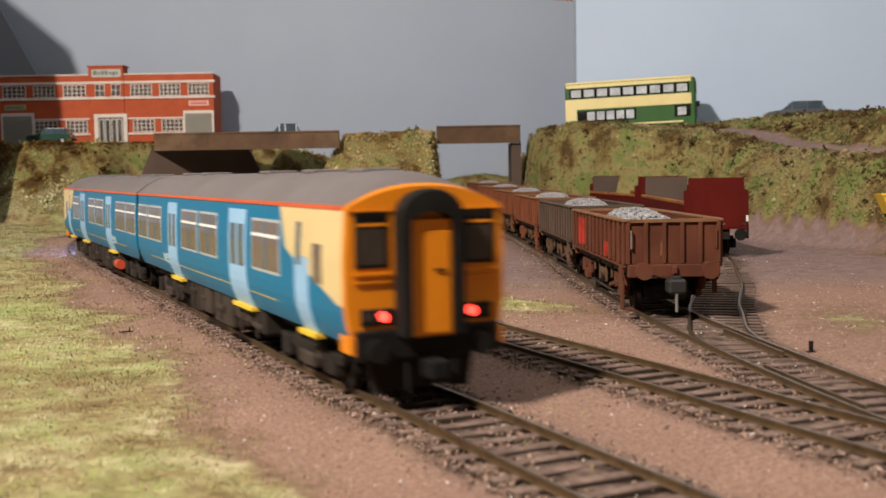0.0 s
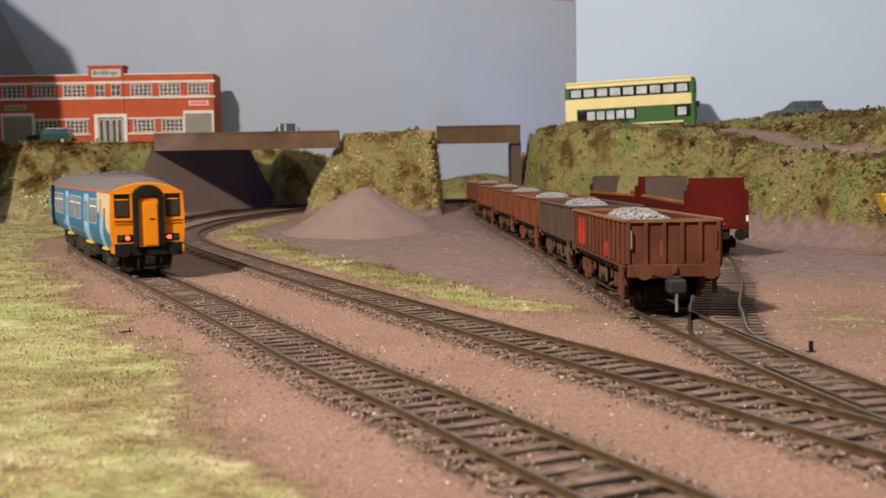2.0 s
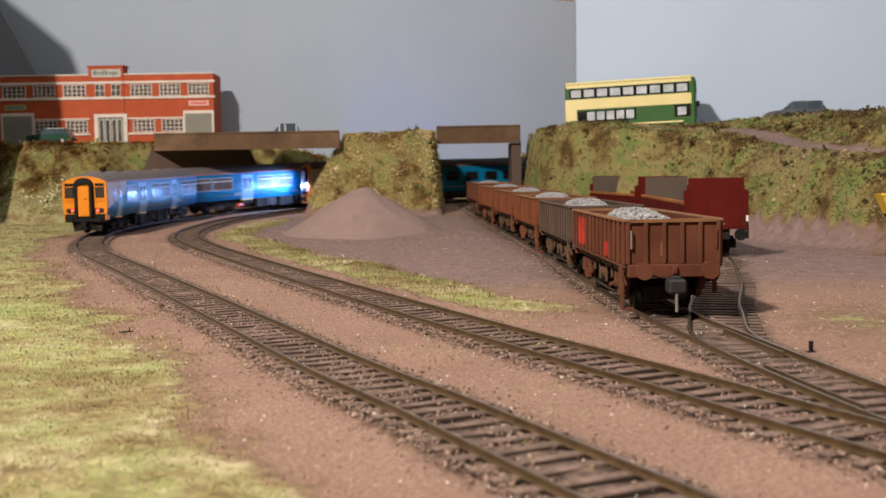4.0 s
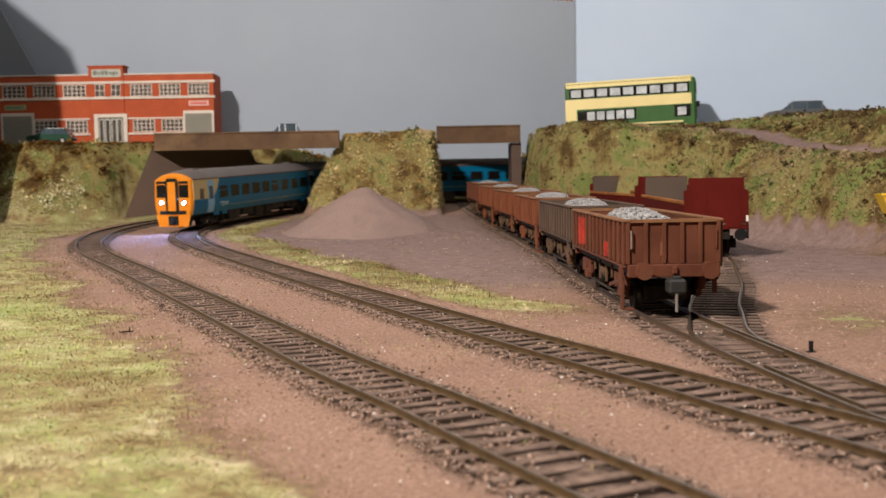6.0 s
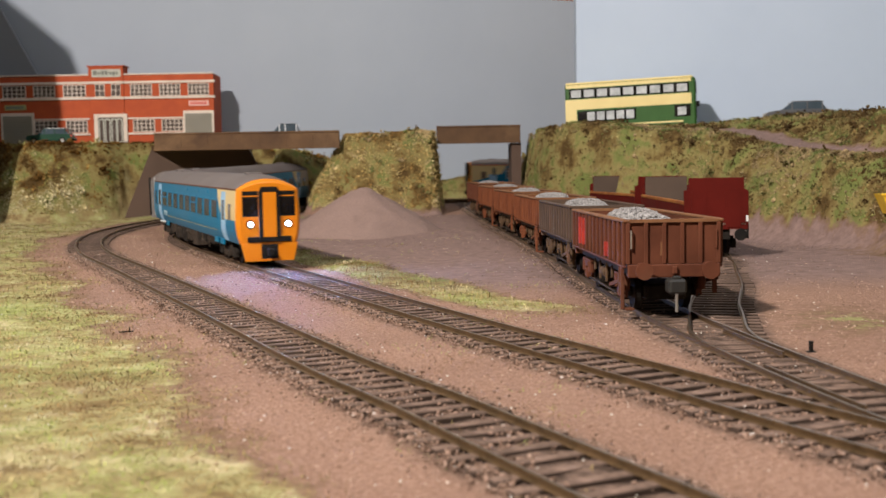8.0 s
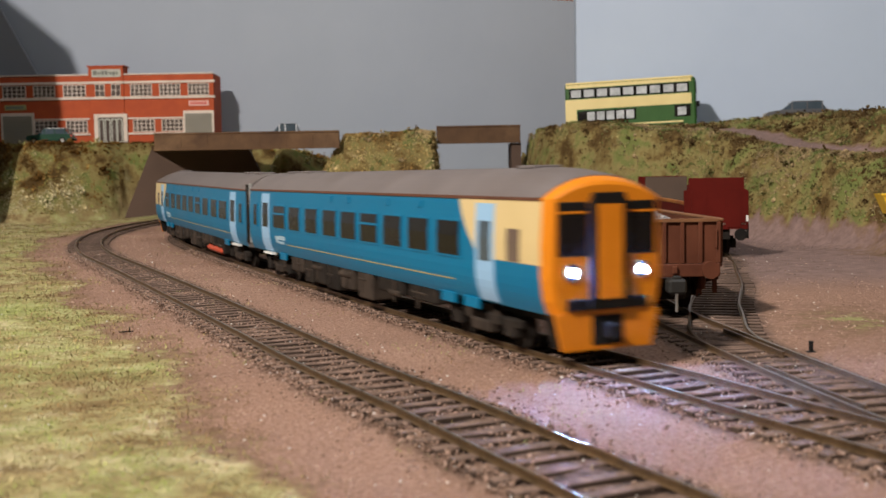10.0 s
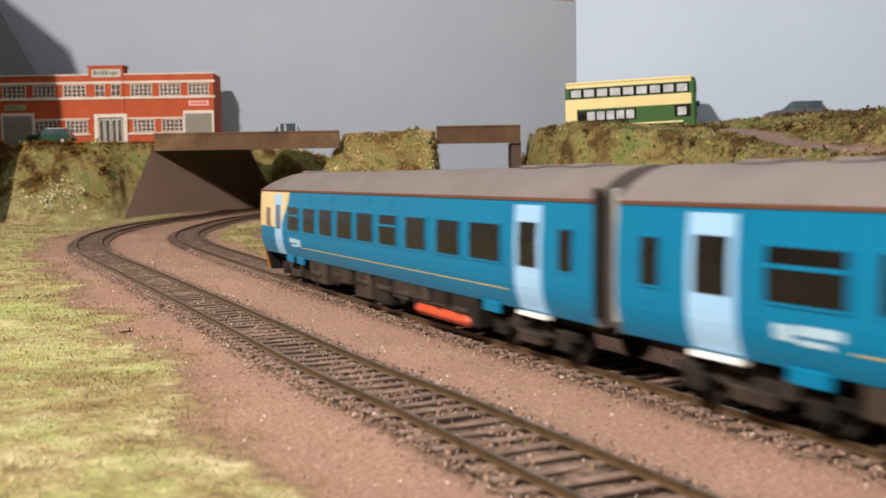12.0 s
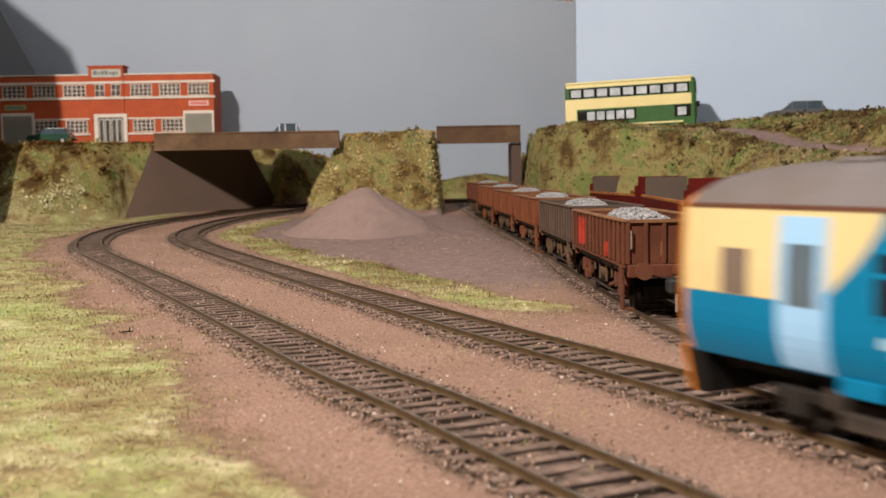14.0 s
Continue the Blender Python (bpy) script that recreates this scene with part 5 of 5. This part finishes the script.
# ---- the bus ----
def build_bus():
    t = thing("bus", "green and cream double-decker bus on the road", "bus", at(187, 1045, 78.5, -15.0, 0, -1.7))
    L, W, H = 124, 33, 57
    x0, x1 = -L / 2, L / 2
    part("body", box(x0, x1, -W / 2, W / 2, 4, H - 1.5, 1.6), "bus_green", t)
    part("roof", box(x0 + 0.5, x1 - 2, -W / 2 + 0.4, W / 2 - 0.4, H - 2.6, H, 1.1), "bus_cream", t)
    for s in (-1, 1):
        def sheet(a, b, z0, z1, proud=0.3):
            return box(a, b, min(s * (W / 2 - 0.2), s * (W / 2 + proud)), max(s * (W / 2 - 0.2), s * (W / 2 + proud)), z0, z1)
        part("cantrail", sheet(x0 + 1, x1 - 4, H - 5.6, H - 2.4), "bus_cream", t)
        part("cream_band", sheet(x0, x1 - 4, 30.5, 40.5), "bus_cream", t)
        part("cream_band", sheet(x0, x0 + 11, 18.5, 30.6), "bus_cream", t)
        part("cream_band", sheet(x0 + 12, x1 - 12, 13.4, 15.0), "bus_cream", t)
        part("advert", sheet(x0 + 34, x0 + 68, 8.5, 13.0, 0.45), "sign_red", t, "red side advertisement")
        part("lower_panel", sheet(x0 + 11, x0 + 34, 8.4, 13.3, 0.4), "bus_cream", t)
        up = part("upper_windows", sheet(x0 + 4, x1 - 6, 41.4, 50.6), "glass", t)
        for k in range(9):
            a = x0 + 6 + k * 12.6
            part("pane", sheet(a, a + 9.6, 42.4, 49.4, 0.5), "bus_pane", up)
        lo = part("lower_windows", sheet(x0 + 12, x0 + 68, 18.6, 28.8), "glass", t)
        for k in range(5):
            a = x0 + 21 + k * 9.4
            part("pane", sheet(a, a + 7.4, 19.6, 27.8, 0.5), "bus_pane", lo)
        cabw = part("cab_window", sheet(x1 - 20, x1 - 5, 18.6, 29.6), "glass", t)
        part("pane", sheet(x1 - 17, x1 - 9, 20, 27.5, 0.5), "bus_pane", cabw)
        for x in (x0 + 30, x1 - 26):
            wl = part("wheel", cyl((x, s * (W / 2 - 2), 6.2), 6.2, 5, "y", 24), "black", t)
            part("hub", cyl((x, s * (W / 2 + 0.7), 6.2), 3.2, 0.8, "y", 16), "grey", wl)
    fr = part("windscreen", box(x1 - 0.2, x1 + 0.4, -W / 2 + 2, W / 2 - 2, 17, 30), "glass", t)
    part("windscreen", box(x1 - 0.2, x1 + 0.4, -W / 2 + 2, W / 2 - 2, 41, 51), "glass", t)
    part("mirror", box(x1 + 0.2, x1 + 3.6, -W / 2 - 2.2, -W / 2 - 0.4, 27, 32, 0.4), "black", t)
    part("bumper", box(x1 - 1, x1 + 0.8, -W / 2 + 0.5, W / 2 - 0.5, 4, 8, 0.4), "black", t)


M["bus_pane"] = worn("bus_pane", (0.34, 0.36, 0.38), (0.62, 0.64, 0.66), 150, 0.2, 0, 0.0)
build_bus()


# ---- cars ----
def car(m, label, paint, tall=19.5, length=56, top=None):
    t = thing("car", label, "car", m, "parked cars")
    L, h = length, 11.5
    lower = [(-L / 2, 4), (-L / 2 - 0.6, 7), (-L / 2 + 1, 11.5), (-L / 2 + 10, 12.6), (L / 2 - 15, 12.4), (L / 2 - 2, 10.6), (L / 2, 8), (L / 2 - 0.6, 4)]
    bm = bmesh.new()
    prism(bm, lower, -h, h, "y")
    bmesh.ops.bevel(bm, geom=[e for e in bm.edges], offset=0.6, segments=2, affect="EDGES")
    part("body", bm, paint, t)
    cab = [(-L / 2 + 3, 12), (-L / 2 + 8, tall - 0.6), (-L / 2 + 12, tall), (L / 2 - 26, tall), (L / 2 - 23, tall - 0.6), (L / 2 - 14, 12)]
    g = bmesh.new()
    prism(g, [(u, v) for u, v in cab], -h + 2.4, h - 2.4, "y")
    part("glasshouse", g, "glass_blue", t)
    part("roof", box(-L / 2 + 8, L / 2 - 24, -h + 2.2, h - 2.2, tall - 0.5, tall + 0.5, 0.4), top or paint, t)
    for s in (-1, 1):
        for u in (-L / 2 + 7, -L / 2 + 20, L / 2 - 23):
            b = bmesh.new()
            y = s * (h - 2.3)
            prism(b, [(u - 0.6, 12), (u + 0.6, 12), (u + 0.9, tall), (u - 0.3, tall)], y - 0.25, y + 0.25, "y")
            part("pillar", b, paint, t)
        for x in (-L / 2 + 10.5, L / 2 - 10.5):
            w = part("wheel", cyl((x, s * (h - 1.2), 4.1), 4.1, 2.8, "y", 20), "black", t)
            part("hub", cyl((x, s * (h + 0.3), 4.1), 2.4, 0.5, "y", 14), "steel", w)
        part("tail_light", box(-L / 2 - 0.7, -L / 2 + 0.6, s * 8.6 - 1.5, s * 8.6 + 1.5, 8.5, 10.8), "sign_red", t)
        part("headlight", box(L / 2 - 1.2, L / 2 + 0.2, s * 8.4 - 1.8, s * 8.4 + 1.8, 8.0, 10.0), "steel", t)
    part("bumper", box(-L / 2 - 1.0, -L / 2 + 1, -h + 1, h - 1, 4.4, 6.4, 0.3), "black", t)
    return t


def on_land(x, y, up=0.0):
    return float(land([x], [y])[0]) + up


car(at((98 - 784) / 1.41, 1333, on_land(-486, 1333), 180), "dark green small car with a white roof before the factory", "car_green", top="white")
car(at(-188, 1266, 86.1, 180), "white car with a black roof on the road bridge", "car_pale", 22.5, 50, top="black")
car(at(322, 968, on_land(322, 968), 170), "dark grey saloon car parked on the hilltop", "car_grey")


# ---- small things in the yard ----
def skip_bin(m):
    t = thing("skip", "yellow steel skip standing at the foot of the bank", "skip", m)
    rings = []
    for z, a, b in ((0, 9, 8), (12, 14, 10), (12, 13.2, 9.2), (1.2, 8.4, 7.4)):
        rings.append([(-a, -b, z), (a, -b, z), (a, b, z), (-a, b, z)])
    loft(rings, "yellow", "bin", t)
    part("rim", box(-14.6, 14.6, -10.8, -9.8, 11.2, 12.6, 0.2), "yellow", t)
    part("lug", cyl((-8, -10.6, 7), 0.8, 1.6, "y", 10), "yellow", t)
    part("lug", cyl((8, -10.6, 7), 0.8, 1.6, "y", 10), "yellow", t)


skip_bin(at(277, 640, on_land(277, 640) - 0.5, -8))
pin = thing("point_lever", "small black point lever on a base plate", "lever", at(102, 293, GROUND))
part("base", box(-1.3, 1.3, -1.0, 1.0, 0, 0.7, 0.15), "black", pin)
part("post", cyl((0, 0, 1.9), 0.6, 2.6, "z", 12), "black", pin)
part("knob", cyl((0, 0, 3.3), 0.7, 0.5, "z", 12), "black", pin)


# ---- scatter: stones, tufts, grass ----
def field(n, seed, x0, x1, y0, y1):
    rng = np.random.RandomState(seed)
    return rng.uniform(x0, x1, n), rng.uniform(y0, y1, n), rng


def build_ballast():
    rng = np.random.RandomState(4)
    for line, n, label in ((LINE_A, 34000, "outer"), (LINE_B, 28000, "inner"), (LINE_C, 10000, "siding")):
        s = rng.uniform(150 if line is not LINE_C else 0, 1000, n)
        off = np.where(rng.uniform(0, 1, n) < 0.5, rng.normal(0, 9.0, n), rng.choice([-1, 1], n) * rng.normal(13.0, 2.0, n))
        pts = np.array([line(a) for a in s])
        w = np.array([line.way(a) for a in s])
        x, y = pts[:, 0] + w[:, 1] * off, pts[:, 1] - w[:, 0] * off
        keep = (abs(abs(off) - 8.7) > 1.6) & (abs(off) < 24)
        z = pts[:, 2] - np.where(abs(off) < 15, 2.7, 2.8) + rng.uniform(-0.5, 0.3, n)
        inside = abs(off) < 7.2
        drift = lattice(x, y, 9, 41) * 0.6 + lattice(x, y, 4, 42) * 0.5 + 0.35 * (abs(off) - 3.5) / 3.5
        z = np.where(inside, pts[:, 2] - 1.75 + rng.uniform(-0.4, 0.1, n), z)
        keep &= ~inside | (drift > -0.05)
        # heaped against and over the sleeper ends
        high = (abs(off) > 10.4) & (abs(off) < 16.5)
        z = np.where(high, pts[:, 2] - 1.5 - (abs(off) - 10.4) * 0.12 + rng.uniform(-0.5, 0.1, n), z)
        tagged(pebbles("ballast", np.stack([x, y, z], 1)[keep], rng.uniform(0.18, 0.46, n)[keep], "ballast", None, 5),
               "brown and grey ballast stones along the %s track" % label, "ballast", kind="stuff")


M["ballast"] = stones("ballast_stone", [(0.0, (0.09, 0.058, 0.043)), (0.4, (0.21, 0.135, 0.10)), (0.8, (0.33, 0.215, 0.165)), (0.985, (0.39, 0.275, 0.22)), (1.0, (0.6, 0.58, 0.56))])
build_ballast()


def build_grit():
    x, y, rng = field(46000, 8, -330, 330, 130, 900)
    keep = rng.uniform(0, 1, len(x)) < np.clip(260.0 / y, 0.1, 1)
    x, y = x[keep], y[keep]
    keep = abs(x) < y * 0.46
    x, y = x[keep], y[keep]
    g, _ = cover(x, y)
    da, _ = to_line(LINE_A, x, y)
    db, _ = to_line(LINE_B, x, y)
    _, spoil = cover(x, y)
    keep = (g < 0.7) & (np.minimum(da, db) > 14) & (rng.uniform(0, 1, len(x)) > 0.82 * spoil)
    x, y = x[keep], y[keep]
    z = land(x, y) + 0.05
    tagged(pebbles("grit", np.stack([x, y, z], 1), rng.uniform(0.14, 0.42, len(x)) * (0.7 + y / 900), "grit", None, 9),
           "loose pinkish-brown grit scattered over the ground", "grit", kind="stuff")


M["grit"] = stones("grit_grain", [(0.0, (0.12, 0.075, 0.055)), (0.4, (0.30, 0.185, 0.135)), (0.8, (0.40, 0.265, 0.20)), (0.988, (0.46, 0.33, 0.26)), (1.0, (0.78, 0.74, 0.70))])
build_grit()


def blades(name, x, y, z, hgt, lean, width, material, seed, label):
    rng = np.random.RandomState(seed)
    n = len(x)
    a = rng.uniform(0, 2 * math.pi, n)
    d = np.stack([np.cos(a), np.sin(a), np.zeros(n)], 1) * (lean * hgt)[:, None]
    sd = np.stack([-np.sin(a), np.cos(a), np.zeros(n)], 1) * width[:, None]
    p = np.stack([x, y, z], 1)
    up = np.array([0, 0, 1.0])
    V = np.stack([p - sd, p + sd, p + d * 0.45 + sd * 0.7 + up * (hgt * 0.6)[:, None], p + d * 0.45 - sd * 0.7 + up * (hgt * 0.6)[:, None], p + d + up * hgt[:, None] * 0.85], 1) * K
    base = (np.arange(n) * 5)[:, None]
    quads = (base + np.array([0, 1, 2, 3])).tolist()
    tris = (base + np.array([3, 2, 4])).tolist()
    me = bpy.data.meshes.new(name)
    me.from_pydata(V.reshape(-1, 3).tolist(), [], quads + tris)
    me.materials.append(M[material])
    return tagged(new(name, me), label, "grass", kind="stuff")


def build_tufts():
    areas = [("bank_foliage", "scatter_dark", 9000, 21, (-650, -290, 1195, 1330), "brown and green scatter foliage on the shaded bank"),
             ("bank_foliage", "scatter_warm", 13000, 22, (-240, 5, 1070, 1290), "dry yellow-brown foliage on the island bank between bridges"),
             ("bank_foliage", "scatter", 26000, 23, (85, 480, 480, 1250), "mixed green and straw foliage on the long bank"),
             ("low_foliage", "scatter", 1800, 24, (-80, 140, 1400, 1470), "green bushes on low ground behind the bridge")]
    for name, mat, n, seed, (x0, x1, y0, y1), label in areas:
        x, y, rng = field(n * 3, seed, x0, x1, y0, y1)
        z = land(x, y)
        g, _ = cover(x, y)
        keep = (z > 8) & (g > 0.5) if name == "bank_foliage" else (z > 5)
        if seed == 23:
            keep &= (x < 0.44 * y)
        x, y, z = x[keep][:n], y[keep][:n], z[keep][:n]
        size = rng.uniform(0.35, 1.0, len(x)) * np.where(rng.uniform(0, 1, len(x)) > 0.95, 2.2, 1.0)
        tagged(pebbles(name, np.stack([x, y, z + rng.uniform(-0.6, 1.2, len(x))], 1), size, mat, None, seed, 0.9), label, "foliage", kind="stuff")
        m = len(x)
        q3 = 3 * m
        j = rng.randint(0, m, q3)
        blades("bank_grass", x[j] + rng.uniform(-2, 2, q3), y[j] + rng.uniform(-2, 2, q3), z[j] - 0.3, rng.uniform(1.0, 3.6, q3), rng.uniform(0.2, 1.5, q3),
               rng.uniform(0.12, 0.3, q3), mat, seed + 40, label.replace("foliage", "long grass"))


def build_shrubs():
    rng = np.random.RandomState(61)
    for n, (x0, x1, y0, y1), mat, label in ((210, (90, 430, 520, 1000), "shrub", "dark brown and green shrubs dotted over the long bank"),
                                            (26, (-140, -5, 1075, 1120), "scatter", "straw-coloured shrubs on the island bank"),
                                            (60, (-560, -395, 1200, 1310), "scatter_dark", "brown and pale shrubs on the factory bank"),
                                            (40, (-215, -110, 1285, 1380), "scatter_dark", "brown shrubs on the bank behind the bridge")):
        cx, cy = rng.uniform(x0, x1, 6 * n), rng.uniform(y0, y1, 6 * n)
        cz = land(cx, cy)
        g, _ = cover(cx, cy)
        keep = (cz > 12) & (g > 0.5) & (cx < 0.44 * cy)
        cx, cy, cz = cx[keep][:n], cy[keep][:n], cz[keep][:n]
        m = 22
        size = rng.uniform(1.4, 4.2, len(cx)) * (cy / 900)
        d = rng.normal(0, 0.55, (len(cx), m, 3)) * size[:, None, None]
        p = np.stack([cx, cy, cz], 1)[:, None, :] + d * np.array([1.1, 1.0, 0.8]) + np.array([0, 0, 0.4])
        tagged(pebbles("shrubs", p.reshape(-1, 3), (rng.uniform(0.16, 0.42, (len(cx), m)) * size[:, None]).ravel(), mat, None, 62, 0.9), label, "shrubs", kind="stuff")


M["scatter_dark"] = foliage("bank_scatter_dark", [(0.0, (0.09, 0.045, 0.012)), (0.35, (0.22, 0.115, 0.03)), (0.52, (0.36, 0.24, 0.085)), (0.66, (0.30, 0.31, 0.095)), (0.8, (0.58, 0.50, 0.27)), (1.0, (0.70, 0.62, 0.40))], 17, 0.45, 0.6)
build_tufts()
build_shrubs()


def build_litter():
    x, y, rng = field(5200, 71, -40, 330, 300, 900)
    g, spoil = cover(x, y)
    db, _ = to_line(LINE_B, x, y)
    keep = (abs(x) < 0.43 * y) & (spoil > 0.4) & (g < 0.5) & (db > 26) & (lattice(x, y, 55, 72) > rng.uniform(-0.7, 0.9, len(x)))
    x, y = x[keep], y[keep]
    m = len(x)
    blades("litter", x, y, land(x, y) + 0.05, rng.uniform(0.25, 0.7, m), rng.uniform(1.0, 6.0, m), rng.uniform(0.1, 0.32, m), "litter", 73, "dark chips and twigs strewn over the yard")
    x, y, rng = field(750, 75, -300, 200, 150, 800)
    keep = (abs(x) < 0.43 * y) & (land(x, y) < 8)
    x, y = x[keep], y[keep]
    tagged(pebbles("flecks", np.stack([x, y, land(x, y) + 0.5], 1), rng.uniform(0.10, 0.3, len(x)), "fleck", None, 76), "tiny pale glossy flecks lying on turf and earth", "flecks", kind="stuff")


M["litter"] = worn("litter", (0.03, 0.02, 0.015), (0.10, 0.06, 0.04), 90, 0.85, 0, 0.1, 0.2)
M["fleck"] = worn("fleck", (0.70, 0.66, 0.58), (0.85, 0.82, 0.76), 300, 0.15, 0, 0.0, 0.8)


def build_grass():
    rng = np.random.RandomState(31)
    n = 130000
    y = 110 + 1000 * rng.uniform(0, 1, n) ** 1.5
    x = -0.46 * y + rng.uniform(0, 1, n) * (0.62 * y)
    g, _ = cover(x, y)
    keep = g ** 1.6 + lattice(x, y, 22, 17) * 0.22 + lattice(x, y, 8, 18) * 0.14 > rng.uniform(0, 0.95, n)
    x, y = x[keep], y[keep]
    z = land(x, y) - 0.2
    keep = z < 30
    x, y, z = x[keep], y[keep], z[keep]
    m = len(x)
    k = 0.8 + y / 700
    blades("grass", x, y, z, rng.uniform(0.35, 1.25, m) * k, rng.uniform(0.5, 3.4, m), rng.uniform(0.05, 0.11, m) * k, "grass_fibre", 3, "short dry green and straw static grass")
    # browner, thinner growth along the edge of the turf
    y = 110 + 800 * rng.uniform(0, 1, 60000) ** 1.4
    x = -0.46 * y + rng.uniform(0, 1, 60000) * (0.62 * y)
    g, _ = cover(x, y)
    keep = (g > 0.06) & (g < 0.97) & (land(x, y) < 20) & (lattice(x, y, 12, 19) > rng.uniform(-0.9, 0.7, len(x)))
    x, y = x[keep], y[keep]
    m = len(x)
    k = 0.8 + y / 700
    blades("grass", x, y, land(x, y) - 0.2, rng.uniform(0.35, 1.3, m) * k, rng.uniform(0.5, 3.4, m), rng.uniform(0.06, 0.13, m) * k, "dead_grass", 6, "withered brown grass along the edge of the turf")
    x, y, rng = field(30000, 33, -230, 250, 320, 1100)
    g, _ = cover(x, y)
    z = land(x, y) - 0.2
    side = x > np.interp(y, LINE_B.p[:300, 1], LINE_B.p[:300, 0])
    keep = (g > 0.55) & (z < 10) & side
    x, y, z = x[keep], y[keep], z[keep]
    m = len(x)
    blades("grass", x, y, z, rng.uniform(1.0, 3.0, m), rng.uniform(0.3, 1.6, m), rng.uniform(0.1, 0.22, m), "grass_fibre", 5, "straw-green grass strip between track and yard")


build_grass()
build_litter()
twig = thing("twig", "tiny dark forked twig lying at the grass edge", "twig", at(-106, 351, on_land(-106, 351) + 0.5, 20))
bm = bmesh.new()
add_cyl(bm, (0, 0, 0.4), 0.22, 4.6, "x", 8)
add_cyl(bm, (1.2, 0, 1.0), 0.18, 1.8, "z", 8)
add_cyl(bm, (-0.9, 0.8, 0.5), 0.18, 2.4, "y", 8)
part("stem", bm, "black", twig)


# ---- what moves ----
def pose_on(line, s, base, sign):
    """The pose of a car whose bogies stand at s - base and s + base; sign tells which way it faces along the line."""
    a, b = line(s - base), line(s + base)
    c, d = (a + b) / 2, (b - a) * sign
    flat = math.hypot(d[0], d[1])
    return at(c[0], c[1], c[2]) @ Matrix.Rotation(math.atan2(d[1], d[0]), 4, "Z") @ Matrix.Rotation(-math.atan2(d[2], flat), 4, "Y")


SPEED_A, SPEED_B = 169.5, 166.0
REAR_A = LINE_A.nearest(-2, 235) - 14.0
FRONT_B = LINE_B.nearest(-127, 650)


def motions():
    times = [0.25 * k for k in range(57)]
    for k, car_ob in enumerate(TRAIN150):
        walk(car_ob, [(t, pose_on(LINE_A, REAR_A + SPEED_A * t + 32 * float(smooth(3.2, 5.3, t)) - 30 * float(smooth(5.6, 7.6, t)) + 130 + 262 * k, 88, -1 if k == 0 else 1)) for t in times])
    for k, car_ob in enumerate(TRAIN158):
        walk(car_ob, [(t, pose_on(LINE_B, FRONT_B - SPEED_B * (t - 7.5) - 38 * float(smooth(5.3, 3.2, t)) + 152 + 308 * k, 106, -1 if k == 0 else 1)) for t in times])


motions()
